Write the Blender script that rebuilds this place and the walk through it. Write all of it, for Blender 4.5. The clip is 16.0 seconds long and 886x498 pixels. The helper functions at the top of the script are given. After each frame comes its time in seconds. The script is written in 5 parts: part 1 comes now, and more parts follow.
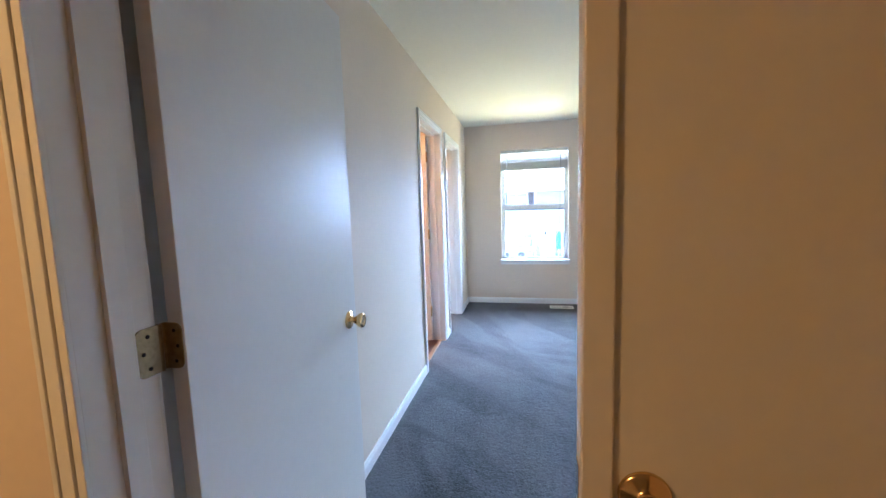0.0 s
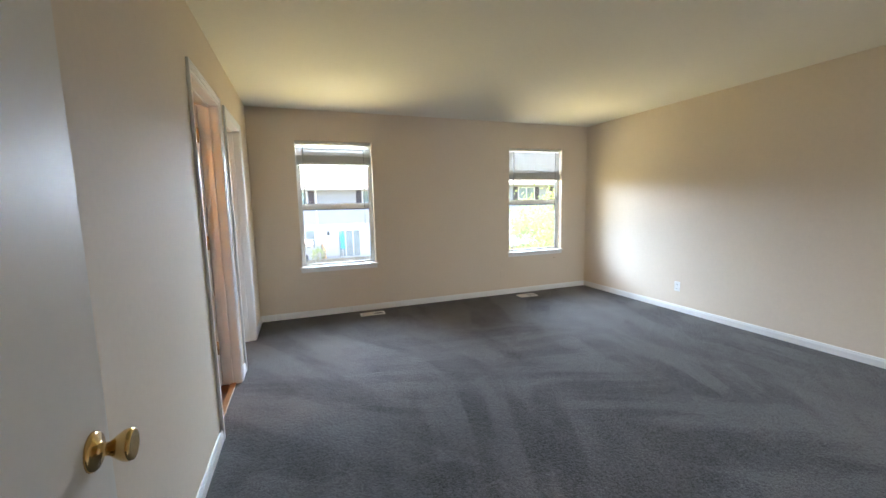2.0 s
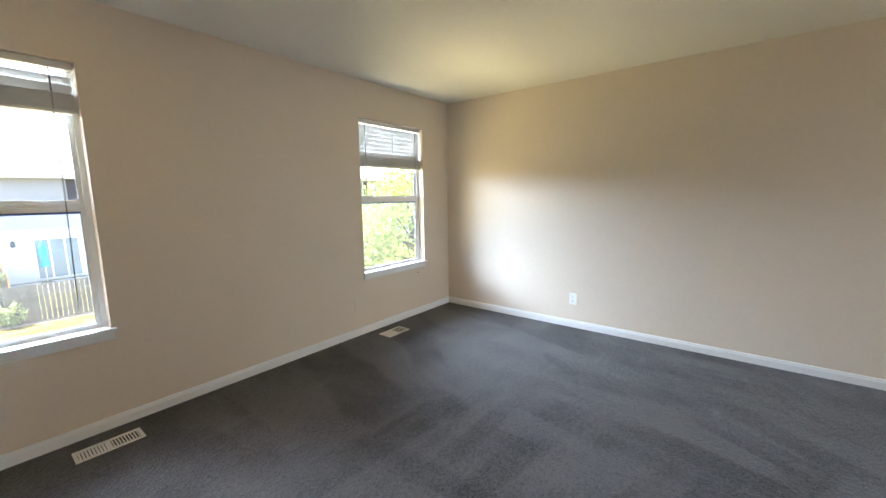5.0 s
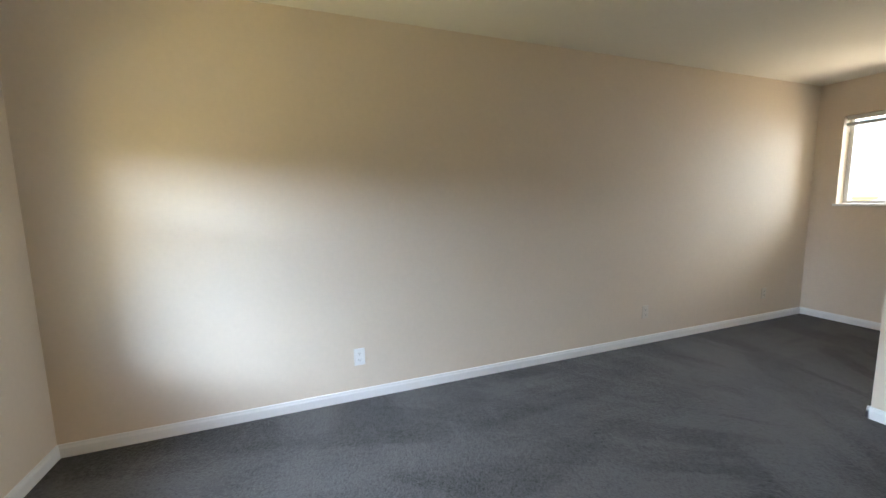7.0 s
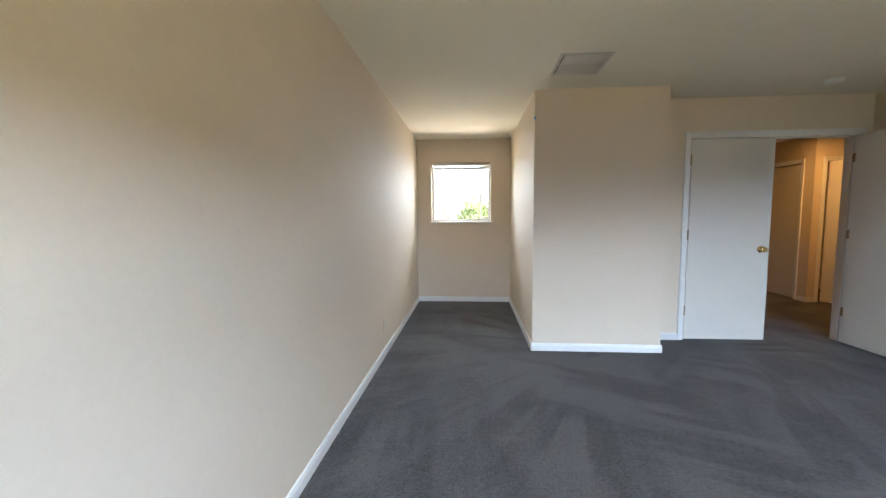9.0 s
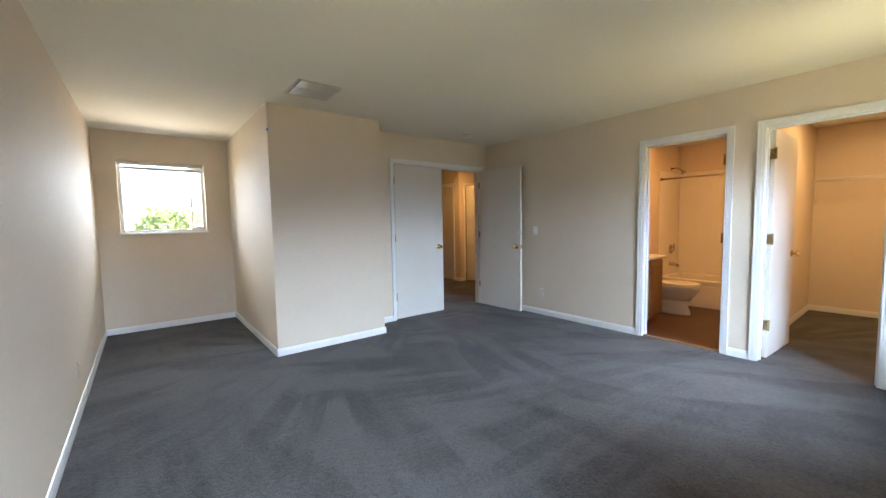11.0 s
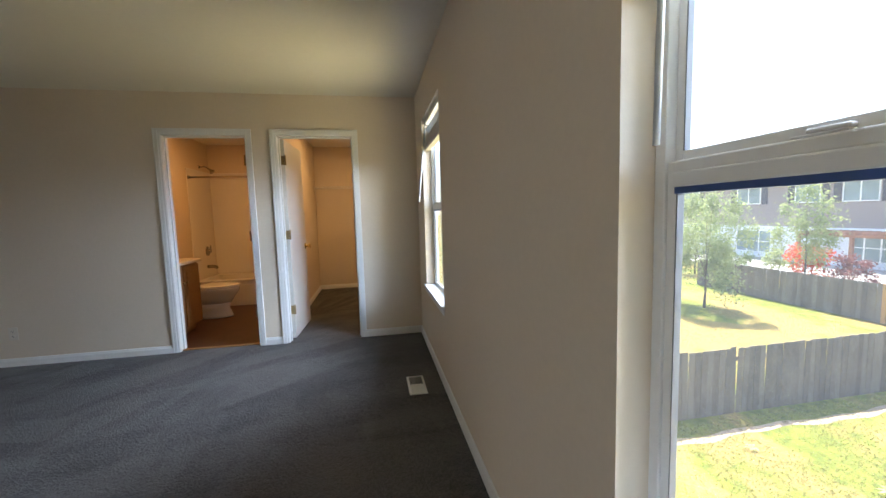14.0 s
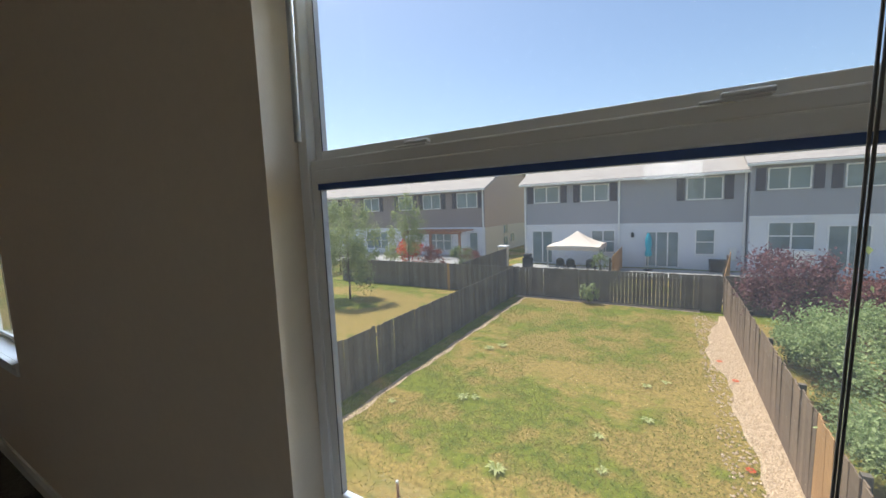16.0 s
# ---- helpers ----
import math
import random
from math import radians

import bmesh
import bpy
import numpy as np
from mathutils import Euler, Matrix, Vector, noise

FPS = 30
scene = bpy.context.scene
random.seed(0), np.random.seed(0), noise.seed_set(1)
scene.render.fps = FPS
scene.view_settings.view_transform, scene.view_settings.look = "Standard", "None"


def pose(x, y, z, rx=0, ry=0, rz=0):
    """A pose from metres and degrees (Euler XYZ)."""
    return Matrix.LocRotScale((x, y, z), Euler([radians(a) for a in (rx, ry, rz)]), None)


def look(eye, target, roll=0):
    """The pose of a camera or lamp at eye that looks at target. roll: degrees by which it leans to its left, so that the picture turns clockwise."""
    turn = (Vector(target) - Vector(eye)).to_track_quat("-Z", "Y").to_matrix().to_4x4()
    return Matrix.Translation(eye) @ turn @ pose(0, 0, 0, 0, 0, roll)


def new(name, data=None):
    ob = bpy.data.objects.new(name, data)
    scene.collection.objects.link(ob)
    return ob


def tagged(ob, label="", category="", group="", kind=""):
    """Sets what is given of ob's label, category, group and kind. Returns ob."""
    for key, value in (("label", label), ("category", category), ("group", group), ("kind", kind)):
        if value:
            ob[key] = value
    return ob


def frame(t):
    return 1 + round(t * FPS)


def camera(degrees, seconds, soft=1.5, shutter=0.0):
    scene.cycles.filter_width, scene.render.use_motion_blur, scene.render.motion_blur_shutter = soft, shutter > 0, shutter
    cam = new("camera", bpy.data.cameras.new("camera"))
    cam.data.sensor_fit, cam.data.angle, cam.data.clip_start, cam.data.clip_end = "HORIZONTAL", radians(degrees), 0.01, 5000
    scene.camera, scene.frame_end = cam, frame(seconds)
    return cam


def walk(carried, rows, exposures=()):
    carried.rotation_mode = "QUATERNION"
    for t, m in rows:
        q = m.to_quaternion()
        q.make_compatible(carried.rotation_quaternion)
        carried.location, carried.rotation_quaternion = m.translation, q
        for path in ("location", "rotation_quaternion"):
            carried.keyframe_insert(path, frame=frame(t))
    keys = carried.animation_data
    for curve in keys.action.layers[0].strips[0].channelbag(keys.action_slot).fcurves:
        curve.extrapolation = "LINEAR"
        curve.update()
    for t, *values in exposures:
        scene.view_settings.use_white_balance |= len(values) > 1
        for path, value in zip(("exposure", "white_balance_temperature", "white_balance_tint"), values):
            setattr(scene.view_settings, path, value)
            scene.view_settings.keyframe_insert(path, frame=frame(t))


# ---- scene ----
cam = camera(98.8, 16.0)
PATH = [
    (0, (0.802, -0.549, 1.33), (0.38, 1.395, 1.123), -1.8),
    (0.5, (0.658, -0.367, 1.356), (0.295, 1.587, 1.13), -1.9),
    (1, (0.604, -0.22, 1.339), (0.537, 1.765, 1.104), -1.4),
    (1.5, (0.561, -0.104, 1.353), (0.831, 1.863, 1.112), -1.2),
    (2, (0.508, -0.036, 1.337), (1.199, 1.826, 1.098), -1.2),
    (2.5, (0.497, 0.047, 1.341), (1.527, 1.743, 1.09), -1.1),
    (3, (0.579, 0.212, 1.354), (1.783, 1.788, 1.094), -1.1),
    (3.2, (0.596, 0.34, 1.357), (1.832, 1.89, 1.089), -1.2),
    (5.3, (1.036, 2.14, 1.360), (2.712, 3.192, 1.074), -0.7),
    (5.5, (1.152, 2.319, 1.364), (2.914, 3.22, 1.074), -0.7),
    (6, (1.454, 2.733, 1.342), (3.371, 3.225, 1.059), -0.7),
    (6.5, (1.788, 3.204, 1.292), (3.771, 3.095, 1.058), -0.8),
    (7, (2.18, 3.472, 1.311), (4.04, 2.777, 1.067), -1.1),
    (7.5, (2.668, 3.766, 1.303), (4.144, 2.438, 1.062), -0.4),
    (8, (3.132, 3.9, 1.285), (4.134, 2.183, 1.06), -0.3),
    (10.3, (4.274, 4.193, 1.302), (3.482, 2.362, 1.15), -0.8),
    (10.5, (4.279, 4.226, 1.321), (3.35, 2.462, 1.172), -0.9),
    (11, (4.242, 4.277, 1.298), (3.008, 2.71, 1.152), -1.0),
    (11.5, (4.196, 4.29, 1.257), (2.672, 3.003, 1.115), -1.2),
    (12, (4.148, 4.264, 1.268), (2.422, 3.268, 1.102), -1.4),
    (12.5, (4.093, 4.236, 1.254), (2.261, 3.455, 1.075), -1.4),
    (13, (4.018, 4.234, 1.27), (2.108, 3.675, 1.078), -1.6),
    (13.5, (3.981, 4.271, 1.281), (2.009, 4.003, 1.085), -1.8),
    (14, (3.967, 4.288, 1.261), (2.007, 4.641, 1.074), -1.7),
    (14.5, (3.954, 4.314, 1.251), (2.224, 5.298, 1.056), -1.9),
    (15, (3.975, 4.313, 1.245), (2.548, 5.699, 1.043), -1.9),
    (15.5, (4.001, 4.304, 1.239), (2.848, 5.926, 1.038), -2.3),
    (16, (3.948, 4.302, 1.238), (2.934, 6.013, 1.029), -2.2),
]
EXPOSURES = [(0, 3.62, 4850, 10), (0.5, 3.65, 5200, 10), (1.1, 2.85, 6150, 10), (1.7, 2.75, 6300, 10), (3.0, 2.8, 6250, 10), (5.7, 2.75, 6250, 10), (6.6, 2.4, 6300, 10), (7.2, 2.44, 6300, 10), (8.2, 2.62, 6200, 10), (10.3, 2.75, 6100, 10), (13.2, 2.9, 5850, 9),
             (13.8, 2.25, 6200, 10), (14.5, 1.1, 6300, 14), (15.1, 0.52, 6450, 13), (16, 0.28, 6350, 10)]
walk(cam, [(t, look(eye, target, roll)) for t, eye, target, roll in PATH], EXPOSURES)

# ---- world, sun, window light ----
SUN_EL, SUN_AZ = radians(64), math.atan2(-0.88, 0.47)
world = bpy.data.worlds.new("sky")
world.use_nodes = True
scene.world = world
sky = world.node_tree.nodes.new("ShaderNodeTexSky")
sky.sky_type, sky.sun_disc = "NISHITA", False
sky.sun_elevation, sky.sun_rotation, sky.air_density, sky.dust_density = SUN_EL, SUN_AZ, 1.0, 1.2
backg = world.node_tree.nodes["Background"]
backg.inputs[1].default_value = 0.15
world.node_tree.links.new(sky.outputs[0], backg.inputs[0])
sun = new("sun", bpy.data.lights.new("sun", "SUN"))
sun.data.energy, sun.data.angle, sun.data.color = 4.8, radians(0.5), (1, 0.95, 0.87)
SUN_DIR = Vector((math.sin(SUN_AZ) * math.cos(SUN_EL), math.cos(SUN_AZ) * math.cos(SUN_EL), math.sin(SUN_EL)))
sun.matrix_world = look(SUN_DIR * 30, (0, 0, 0))


def area_lamp(name, eye, target, w, h, watts, col, spread=180):
    lamp = new(name, bpy.data.lights.new(name, "AREA"))
    lamp.data.shape, lamp.data.size, lamp.data.size_y = "RECTANGLE", w, h
    lamp.data.energy, lamp.data.color, lamp.data.spread = watts, col, radians(spread)
    lamp.matrix_world = look(eye, target)
    return lamp


DAY = (0.88, 0.94, 1.0)
WARM = (1.0, 0.48, 0.14)
LAWN_LIGHT = (1.0, 0.83, 0.43)
SKY_BLUE = (0.66, 0.80, 1.0)
# lamps added outside the windows in place of sky, lawn and street light
area_lamp("sky_fill", (2.35, 8.5, 2.55), (2.35, 7.5, 2.55), 8.0, 1.4, 320, SKY_BLUE, 136)
area_lamp("sky_fill_high", (2.35, 8.5, 4.8), (2.35, 7.5, 4.8), 8.0, 3.0, 330, SKY_BLUE, 136)
for xc in (0.94, 3.757):
    area_lamp("lawn_bounce", (xc, 6.5, -0.5), (xc, 5.5, 0.0), 2.4, 1.5, 23, LAWN_LIGHT, 140)
area_lamp("sky_fill_3", (4.0, -2.9, 2.3), (4.0, -1.9, 2.0), 1.8, 1.4, 30, DAY, 140)
area_lamp("street_bounce", (4.0, -3.3, 0.2), (4.0, -1.9, 1.1), 2.8, 1.4, 26, (1.0, 0.82, 0.64), 140)
area_lamp("bath_light", (-1.1, 2.5, 2.40), (-1.1, 2.5, 0), 0.4, 0.4, 3.7, WARM)
area_lamp("closet_light", (-1.5, 4.0, 2.40), (-1.5, 4.0, 0), 0.3, 0.3, 3.8, (1.0, 0.58, 0.22))
area_lamp("hall_light", (-0.65, -1.25, 2.40), (-0.65, -1.25, 0), 0.35, 0.35, 3.2, (1.0, 0.485, 0.13))


# ---- materials ----
def material(name, col, rough=0.6, metal=0.0, var=0.06, big=1.5, fine=40.0, bump=0.0, bscale=200.0, alt=None, rnd=0.0, spec=0.5, dist=0.004):
    m = bpy.data.materials.new(name)
    m.use_nodes = True
    nt = m.node_tree
    b = nt.nodes["Principled BSDF"]
    b.inputs["Roughness"].default_value, b.inputs["Metallic"].default_value = rough, metal
    b.inputs["Specular IOR Level"].default_value = spec
    geo = nt.nodes.new("ShaderNodeNewGeometry")
    n1, n2 = nt.nodes.new("ShaderNodeTexNoise"), nt.nodes.new("ShaderNodeTexNoise")
    n1.inputs["Scale"].default_value, n1.inputs["Detail"].default_value = big, 4
    n2.inputs["Scale"].default_value, n2.inputs["Detail"].default_value = fine, 3
    for n in (n1, n2):
        nt.links.new(geo.outputs["Position"], n.inputs["Vector"])
    add = nt.nodes.new("ShaderNodeMath")
    add.operation = "ADD"
    nt.links.new(n1.outputs[0], add.inputs[0])
    nt.links.new(n2.outputs[0], add.inputs[1])
    last = add
    if rnd:
        info = nt.nodes.new("ShaderNodeObjectInfo")
        mul = nt.nodes.new("ShaderNodeMath")
        mul.operation = "MULTIPLY_ADD"
        mul.inputs[1].default_value = rnd
        nt.links.new(info.outputs["Random"], mul.inputs[0])
        nt.links.new(add.outputs[0], mul.inputs[2])
        last = mul
    ramp = nt.nodes.new("ShaderNodeMapRange")
    ramp.inputs[1].default_value, ramp.inputs[2].default_value = 0.65, 1.35 + rnd
    nt.links.new(last.outputs[0], ramp.inputs[0])
    mix = nt.nodes.new("ShaderNodeMix")
    mix.data_type = "RGBA"
    lo = alt or [c * (1 - var) for c in col]
    hi = col if alt else [min(1, c * (1 + var)) for c in col]
    mix.inputs[6].default_value, mix.inputs[7].default_value = (*lo, 1), (*hi, 1)
    nt.links.new(ramp.outputs[0], mix.inputs[0])
    nt.links.new(mix.outputs[2], b.inputs["Base Color"])
    if bump:
        n3 = nt.nodes.new("ShaderNodeTexNoise")
        n3.inputs["Scale"].default_value, n3.inputs["Detail"].default_value = bscale, 3
        nt.links.new(geo.outputs["Position"], n3.inputs["Vector"])
        bm = nt.nodes.new("ShaderNodeBump")
        bm.inputs["Strength"].default_value, bm.inputs["Distance"].default_value = bump, dist
        nt.links.new(n3.outputs[0], bm.inputs["Height"])
        nt.links.new(bm.outputs[0], b.inputs["Normal"])
    return m


def carpet_material():
    m = bpy.data.materials.new("carpet")
    m.use_nodes = True
    nt = m.node_tree
    b = nt.nodes["Principled BSDF"]
    b.inputs["Roughness"].default_value, b.inputs["Specular IOR Level"].default_value = 0.95, 0.15
    b.inputs["Sheen Weight"].default_value, b.inputs["Sheen Roughness"].default_value = 0.12, 0.6
    geo = nt.nodes.new("ShaderNodeNewGeometry")

    def streak(rot, sx, sy, scale, lo, hi, off, bend=0.7):
        mp = nt.nodes.new("ShaderNodeMapping")
        mp.inputs["Rotation"].default_value[2] = radians(rot)
        mp.inputs["Scale"].default_value = (sx, sy, 1)
        mp.inputs["Location"].default_value = (off, off * 0.7, 0)
        nt.links.new(geo.outputs["Position"], mp.inputs["Vector"])
        n = nt.nodes.new("ShaderNodeTexNoise")
        n.inputs["Scale"].default_value, n.inputs["Detail"].default_value, n.inputs["Distortion"].default_value = scale, 4.5, bend
        nt.links.new(mp.outputs[0], n.inputs["Vector"])
        r = nt.nodes.new("ShaderNodeMapRange")
        r.inputs[1].default_value, r.inputs[2].default_value = lo, hi
        nt.links.new(n.outputs[0], r.inputs[0])
        return r.outputs[0]

    def math_node(op, x, y):
        n = nt.nodes.new("ShaderNodeMath")
        n.operation = op
        for i, v in enumerate((x, y)):
            if isinstance(v, float):
                n.inputs[i].default_value = v
            else:
                nt.links.new(v, n.inputs[i])
        return n.outputs[0]

    # the vacuum's wedges fan out from where its handle stood
    sep = nt.nodes.new("ShaderNodeSeparateXYZ")
    nt.links.new(geo.outputs["Position"], sep.inputs[0])

    def fan(x, y, turns, reach, lo, hi, off):
        cmb = nt.nodes.new("ShaderNodeCombineXYZ")
        dx, dy = math_node("SUBTRACT", sep.outputs[0], x), math_node("SUBTRACT", sep.outputs[1], y)
        nt.links.new(math_node("MULTIPLY", math_node("ARCTAN2", dx, dy), turns), cmb.inputs[0])
        nt.links.new(math_node("MULTIPLY", math_node("SQRT", math_node("ADD", math_node("MULTIPLY", dx, dx), math_node("MULTIPLY", dy, dy)), 0.0), reach), cmb.inputs[1])
        cmb.inputs[2].default_value = off
        n = nt.nodes.new("ShaderNodeTexNoise")
        n.inputs["Scale"].default_value, n.inputs["Detail"].default_value, n.inputs["Distortion"].default_value = 1.0, 2.5, 0.1
        nt.links.new(cmb.outputs[0], n.inputs["Vector"])
        r = nt.nodes.new("ShaderNodeMapRange")
        r.interpolation_type = "SMOOTHSTEP"
        r.inputs[1].default_value, r.inputs[2].default_value = lo, hi
        nt.links.new(n.outputs[0], r.inputs[0])
        return r.outputs[0]

    def blend(f, x, y):
        return math_node("ADD", math_node("MULTIPLY", f, x), math_node("MULTIPLY", math_node("SUBTRACT", 1.0, f), y))

    door_fan = fan(0.75, -0.7, 11.0, 0.5, 0.44, 0.55, 0.0)
    room_fan = fan(2.6, 0.2, 9.0, 0.5, 0.44, 0.56, 4.0)
    side_fan = fan(-0.7, 3.3, 11.0, 0.5, 0.44, 0.55, 8.0)
    strokes = streak(-24, 2.8, 0.4, 1.1, 0.44, 0.56, 9.7, 0.15)
    near_door = streak(0, 1, 1, 0.45, 0.43, 0.54, 5.0, 0.1)
    near_side = streak(0, 1, 1, 0.5, 0.44, 0.57, 12.0, 0.1)
    tracks = blend(near_door, blend(near_side, door_fan, side_fan), blend(near_side, strokes, room_fan))
    worn = streak(35, 1.3, 0.8, 2.1, 0.34, 0.68, 1.0)
    scuff = streak(-60, 1.0, 3.0, 2.6, 0.60, 0.70, 3.0, 0.5)
    fibre = streak(0, 1, 1, 105.0, 0.34, 0.66, 0.0)
    tuft = streak(0, 1, 1, 46.0, 0.34, 0.66, 2.0)
    total = math_node("ADD", math_node("MULTIPLY", tracks, 0.40), math_node("MULTIPLY", worn, 0.24))
    total = math_node("ADD", total, math_node("MULTIPLY", scuff, 0.2))
    total = math_node("ADD", total, math_node("MULTIPLY", fibre, 0.44))
    total = math_node("ADD", total, math_node("MULTIPLY", tuft, 0.30))
    mix = nt.nodes.new("ShaderNodeMix")
    mix.data_type = "RGBA"
    mix.inputs[6].default_value, mix.inputs[7].default_value = (0.000, 0.000, 0.000, 1), (0.100, 0.097, 0.096, 1)
    nt.links.new(total, mix.inputs[0])
    nt.links.new(mix.outputs[2], b.inputs["Base Color"])
    bp = nt.nodes.new("ShaderNodeBump")
    bp.inputs["Strength"].default_value, bp.inputs["Distance"].default_value = 0.55, 0.006
    nt.links.new(math_node("ADD", fibre, tuft), bp.inputs["Height"])
    nt.links.new(bp.outputs[0], b.inputs["Normal"])
    return m


def leaf_material(name, col, alt):
    m = bpy.data.materials.new(name)
    m.use_nodes = True
    nt = m.node_tree
    b, out = nt.nodes["Principled BSDF"], nt.nodes["Material Output"]
    b.inputs["Roughness"].default_value, b.inputs["Specular IOR Level"].default_value = 0.7, 0.25
    geo = nt.nodes.new("ShaderNodeNewGeometry")
    mix = nt.nodes.new("ShaderNodeMix")
    mix.data_type = "RGBA"
    mix.inputs[6].default_value, mix.inputs[7].default_value = (*alt, 1), (*col, 1)
    nt.links.new(geo.outputs["Random Per Island"], mix.inputs[0])
    nt.links.new(mix.outputs[2], b.inputs["Base Color"])
    tr = nt.nodes.new("ShaderNodeBsdfTranslucent")
    nt.links.new(mix.outputs[2], tr.inputs[0])
    ms = nt.nodes.new("ShaderNodeMixShader")
    ms.inputs[0].default_value = 0.4
    nt.links.new(b.outputs[0], ms.inputs[1])
    nt.links.new(tr.outputs[0], ms.inputs[2])
    nt.links.new(ms.outputs[0], out.inputs[0])
    return m


def glass_material():
    m = bpy.data.materials.new("window_glass")
    m.use_nodes = True
    nt = m.node_tree
    out = nt.nodes["Material Output"]
    nt.nodes.remove(nt.nodes["Principled BSDF"])
    tr, gl, ms, lw, pw, ad = (nt.nodes.new("ShaderNode" + k) for k in ("BsdfTransparent", "BsdfGlossy", "MixShader", "LayerWeight", "Math", "Math"))
    tr.inputs[0].default_value = (0.975, 0.985, 0.98, 1)
    gl.inputs["Roughness"].default_value = 0.02
    pw.operation, ad.operation, ad.use_clamp = "POWER", "MULTIPLY_ADD", True
    pw.inputs[1].default_value, ad.inputs[1].default_value, ad.inputs[2].default_value = 5.0, 0.8, 0.018
    nt.links.new(lw.outputs["Facing"], pw.inputs[0])
    nt.links.new(pw.outputs[0], ad.inputs[0])
    nt.links.new(ad.outputs[0], ms.inputs[0])
    nt.links.new(tr.outputs[0], ms.inputs[1])
    nt.links.new(gl.outputs[0], ms.inputs[2])
    nt.links.new(ms.outputs[0], out.inputs[0])
    return m


def screen_material():
    m = bpy.data.materials.new("insect_screen")
    m.use_nodes = True
    nt = m.node_tree
    out = nt.nodes["Material Output"]
    nt.nodes.remove(nt.nodes["Principled BSDF"])
    tr, df, ms = (nt.nodes.new("ShaderNode" + k) for k in ("BsdfTransparent", "BsdfTranslucent", "MixShader"))
    df.inputs[0].default_value = (0.45, 0.46, 0.48, 1)
    ms.inputs[0].default_value = 0.02
    nt.links.new(tr.outputs[0], ms.inputs[1])
    nt.links.new(df.outputs[0], ms.inputs[2])
    nt.links.new(ms.outputs[0], out.inputs[0])
    return m


def lawn_material():
    m = material("lawn_grass", (0.115, 0.15, 0.03), 0.9, 0, 0, bump=0.12, bscale=70, spec=0.2, dist=0.01)
    nt = m.node_tree
    b = nt.nodes["Principled BSDF"]
    geo = nt.nodes.new("ShaderNodeNewGeometry")

    def noise_node(scale, detail, lo, hi, stretch=(1, 1, 1)):
        mp = nt.nodes.new("ShaderNodeMapping")
        mp.inputs["Scale"].default_value = stretch
        nt.links.new(geo.outputs["Position"], mp.inputs["Vector"])
        n = nt.nodes.new("ShaderNodeTexNoise")
        n.inputs["Scale"].default_value, n.inputs["Detail"].default_value = scale, detail
        nt.links.new(mp.outputs[0], n.inputs["Vector"])
        r = nt.nodes.new("ShaderNodeMapRange")
        r.inputs[1].default_value, r.inputs[2].default_value = lo, hi
        nt.links.new(n.outputs[0], r.inputs[0])
        return r.outputs[0]

    def mix_node(f, x, y):
        n = nt.nodes.new("ShaderNodeMix")
        n.data_type = "RGBA"
        nt.links.new(f, n.inputs[0])
        for i, v in ((6, x), (7, y)):
            if isinstance(v, tuple):
                n.inputs[i].default_value = (*v, 1)
            else:
                nt.links.new(v, n.inputs[i])
        return n.outputs[2]

    green = mix_node(noise_node(7, 8, 0.3, 0.7), (0.075, 0.105, 0.008), (0.20, 0.21, 0.022))
    straw = mix_node(noise_node(13, 8, 0.3, 0.7), (0.18, 0.125, 0.03), (0.39, 0.275, 0.08))
    large = noise_node(0.42, 3, 0.36, 0.64, (0.7, 1.2, 1))
    ragged = noise_node(2.6, 12, 0.34, 0.66)
    both = nt.nodes.new("ShaderNodeMath")
    both.operation = "MULTIPLY_ADD"
    both.inputs[1].default_value = 1.5
    nt.links.new(large, both.inputs[0])
    nt.links.new(ragged, both.inputs[2])
    edge = nt.nodes.new("ShaderNodeMapRange")
    edge.inputs[1].default_value, edge.inputs[2].default_value = 0.8, 1.5
    nt.links.new(both.outputs[0], edge.inputs[0])
    col = mix_node(edge.outputs[0], green, straw)
    dark = mix_node(noise_node(45, 8, 0.2, 0.52), (0.085, 0.085, 0.02), col)
    nt.links.new(dark, b.inputs["Base Color"])
    return m


M = {}
M["wall"] = material("beige_wall_paint", (0.70, 0.605, 0.485), 0.72, spec=0.35, var=0.025, bump=0.12, bscale=240, dist=0.002)
M["ceiling"] = material("ceiling_paint", (0.745, 0.715, 0.63), 0.85, var=0.02, bump=0.25, bscale=120, dist=0.003)
M["trim"] = material("white_trim_paint", (0.78, 0.78, 0.76), 0.35, var=0.03, bump=0.04, bscale=90)
M["door"] = material("white_door_paint", (0.69, 0.66, 0.60), 0.45, var=0.02, bump=0.06, bscale=70)
M["vinyl"] = material("white_vinyl", (0.78, 0.78, 0.77), 0.4, var=0.02)
M["slat"] = material("blind_slat_white", (0.66, 0.65, 0.62), 0.5, var=0.03)
tr, ms = (M["slat"].node_tree.nodes.new("ShaderNode" + k) for k in ("BsdfTranslucent", "MixShader"))
tr.inputs[0].default_value, ms.inputs[0].default_value = (0.80, 0.79, 0.75, 1), 0.1
M["slat"].node_tree.links.new(M["slat"].node_tree.nodes["Principled BSDF"].outputs[0], ms.inputs[1])
M["slat"].node_tree.links.new(tr.outputs[0], ms.inputs[2])
M["slat"].node_tree.links.new(ms.outputs[0], M["slat"].node_tree.nodes["Material Output"].inputs[0])
# blue of the shade below the backlit meeting rail, painted on the gasket
M["navy"] = material("navy_backlit_shade", (0.05, 0.10, 0.28), 0.5)
M["cord"] = material("dark_cord", (0.12, 0.12, 0.12), 0.8)
M["wand"] = material("clear_wand_plastic", (0.55, 0.57, 0.58), 0.25)
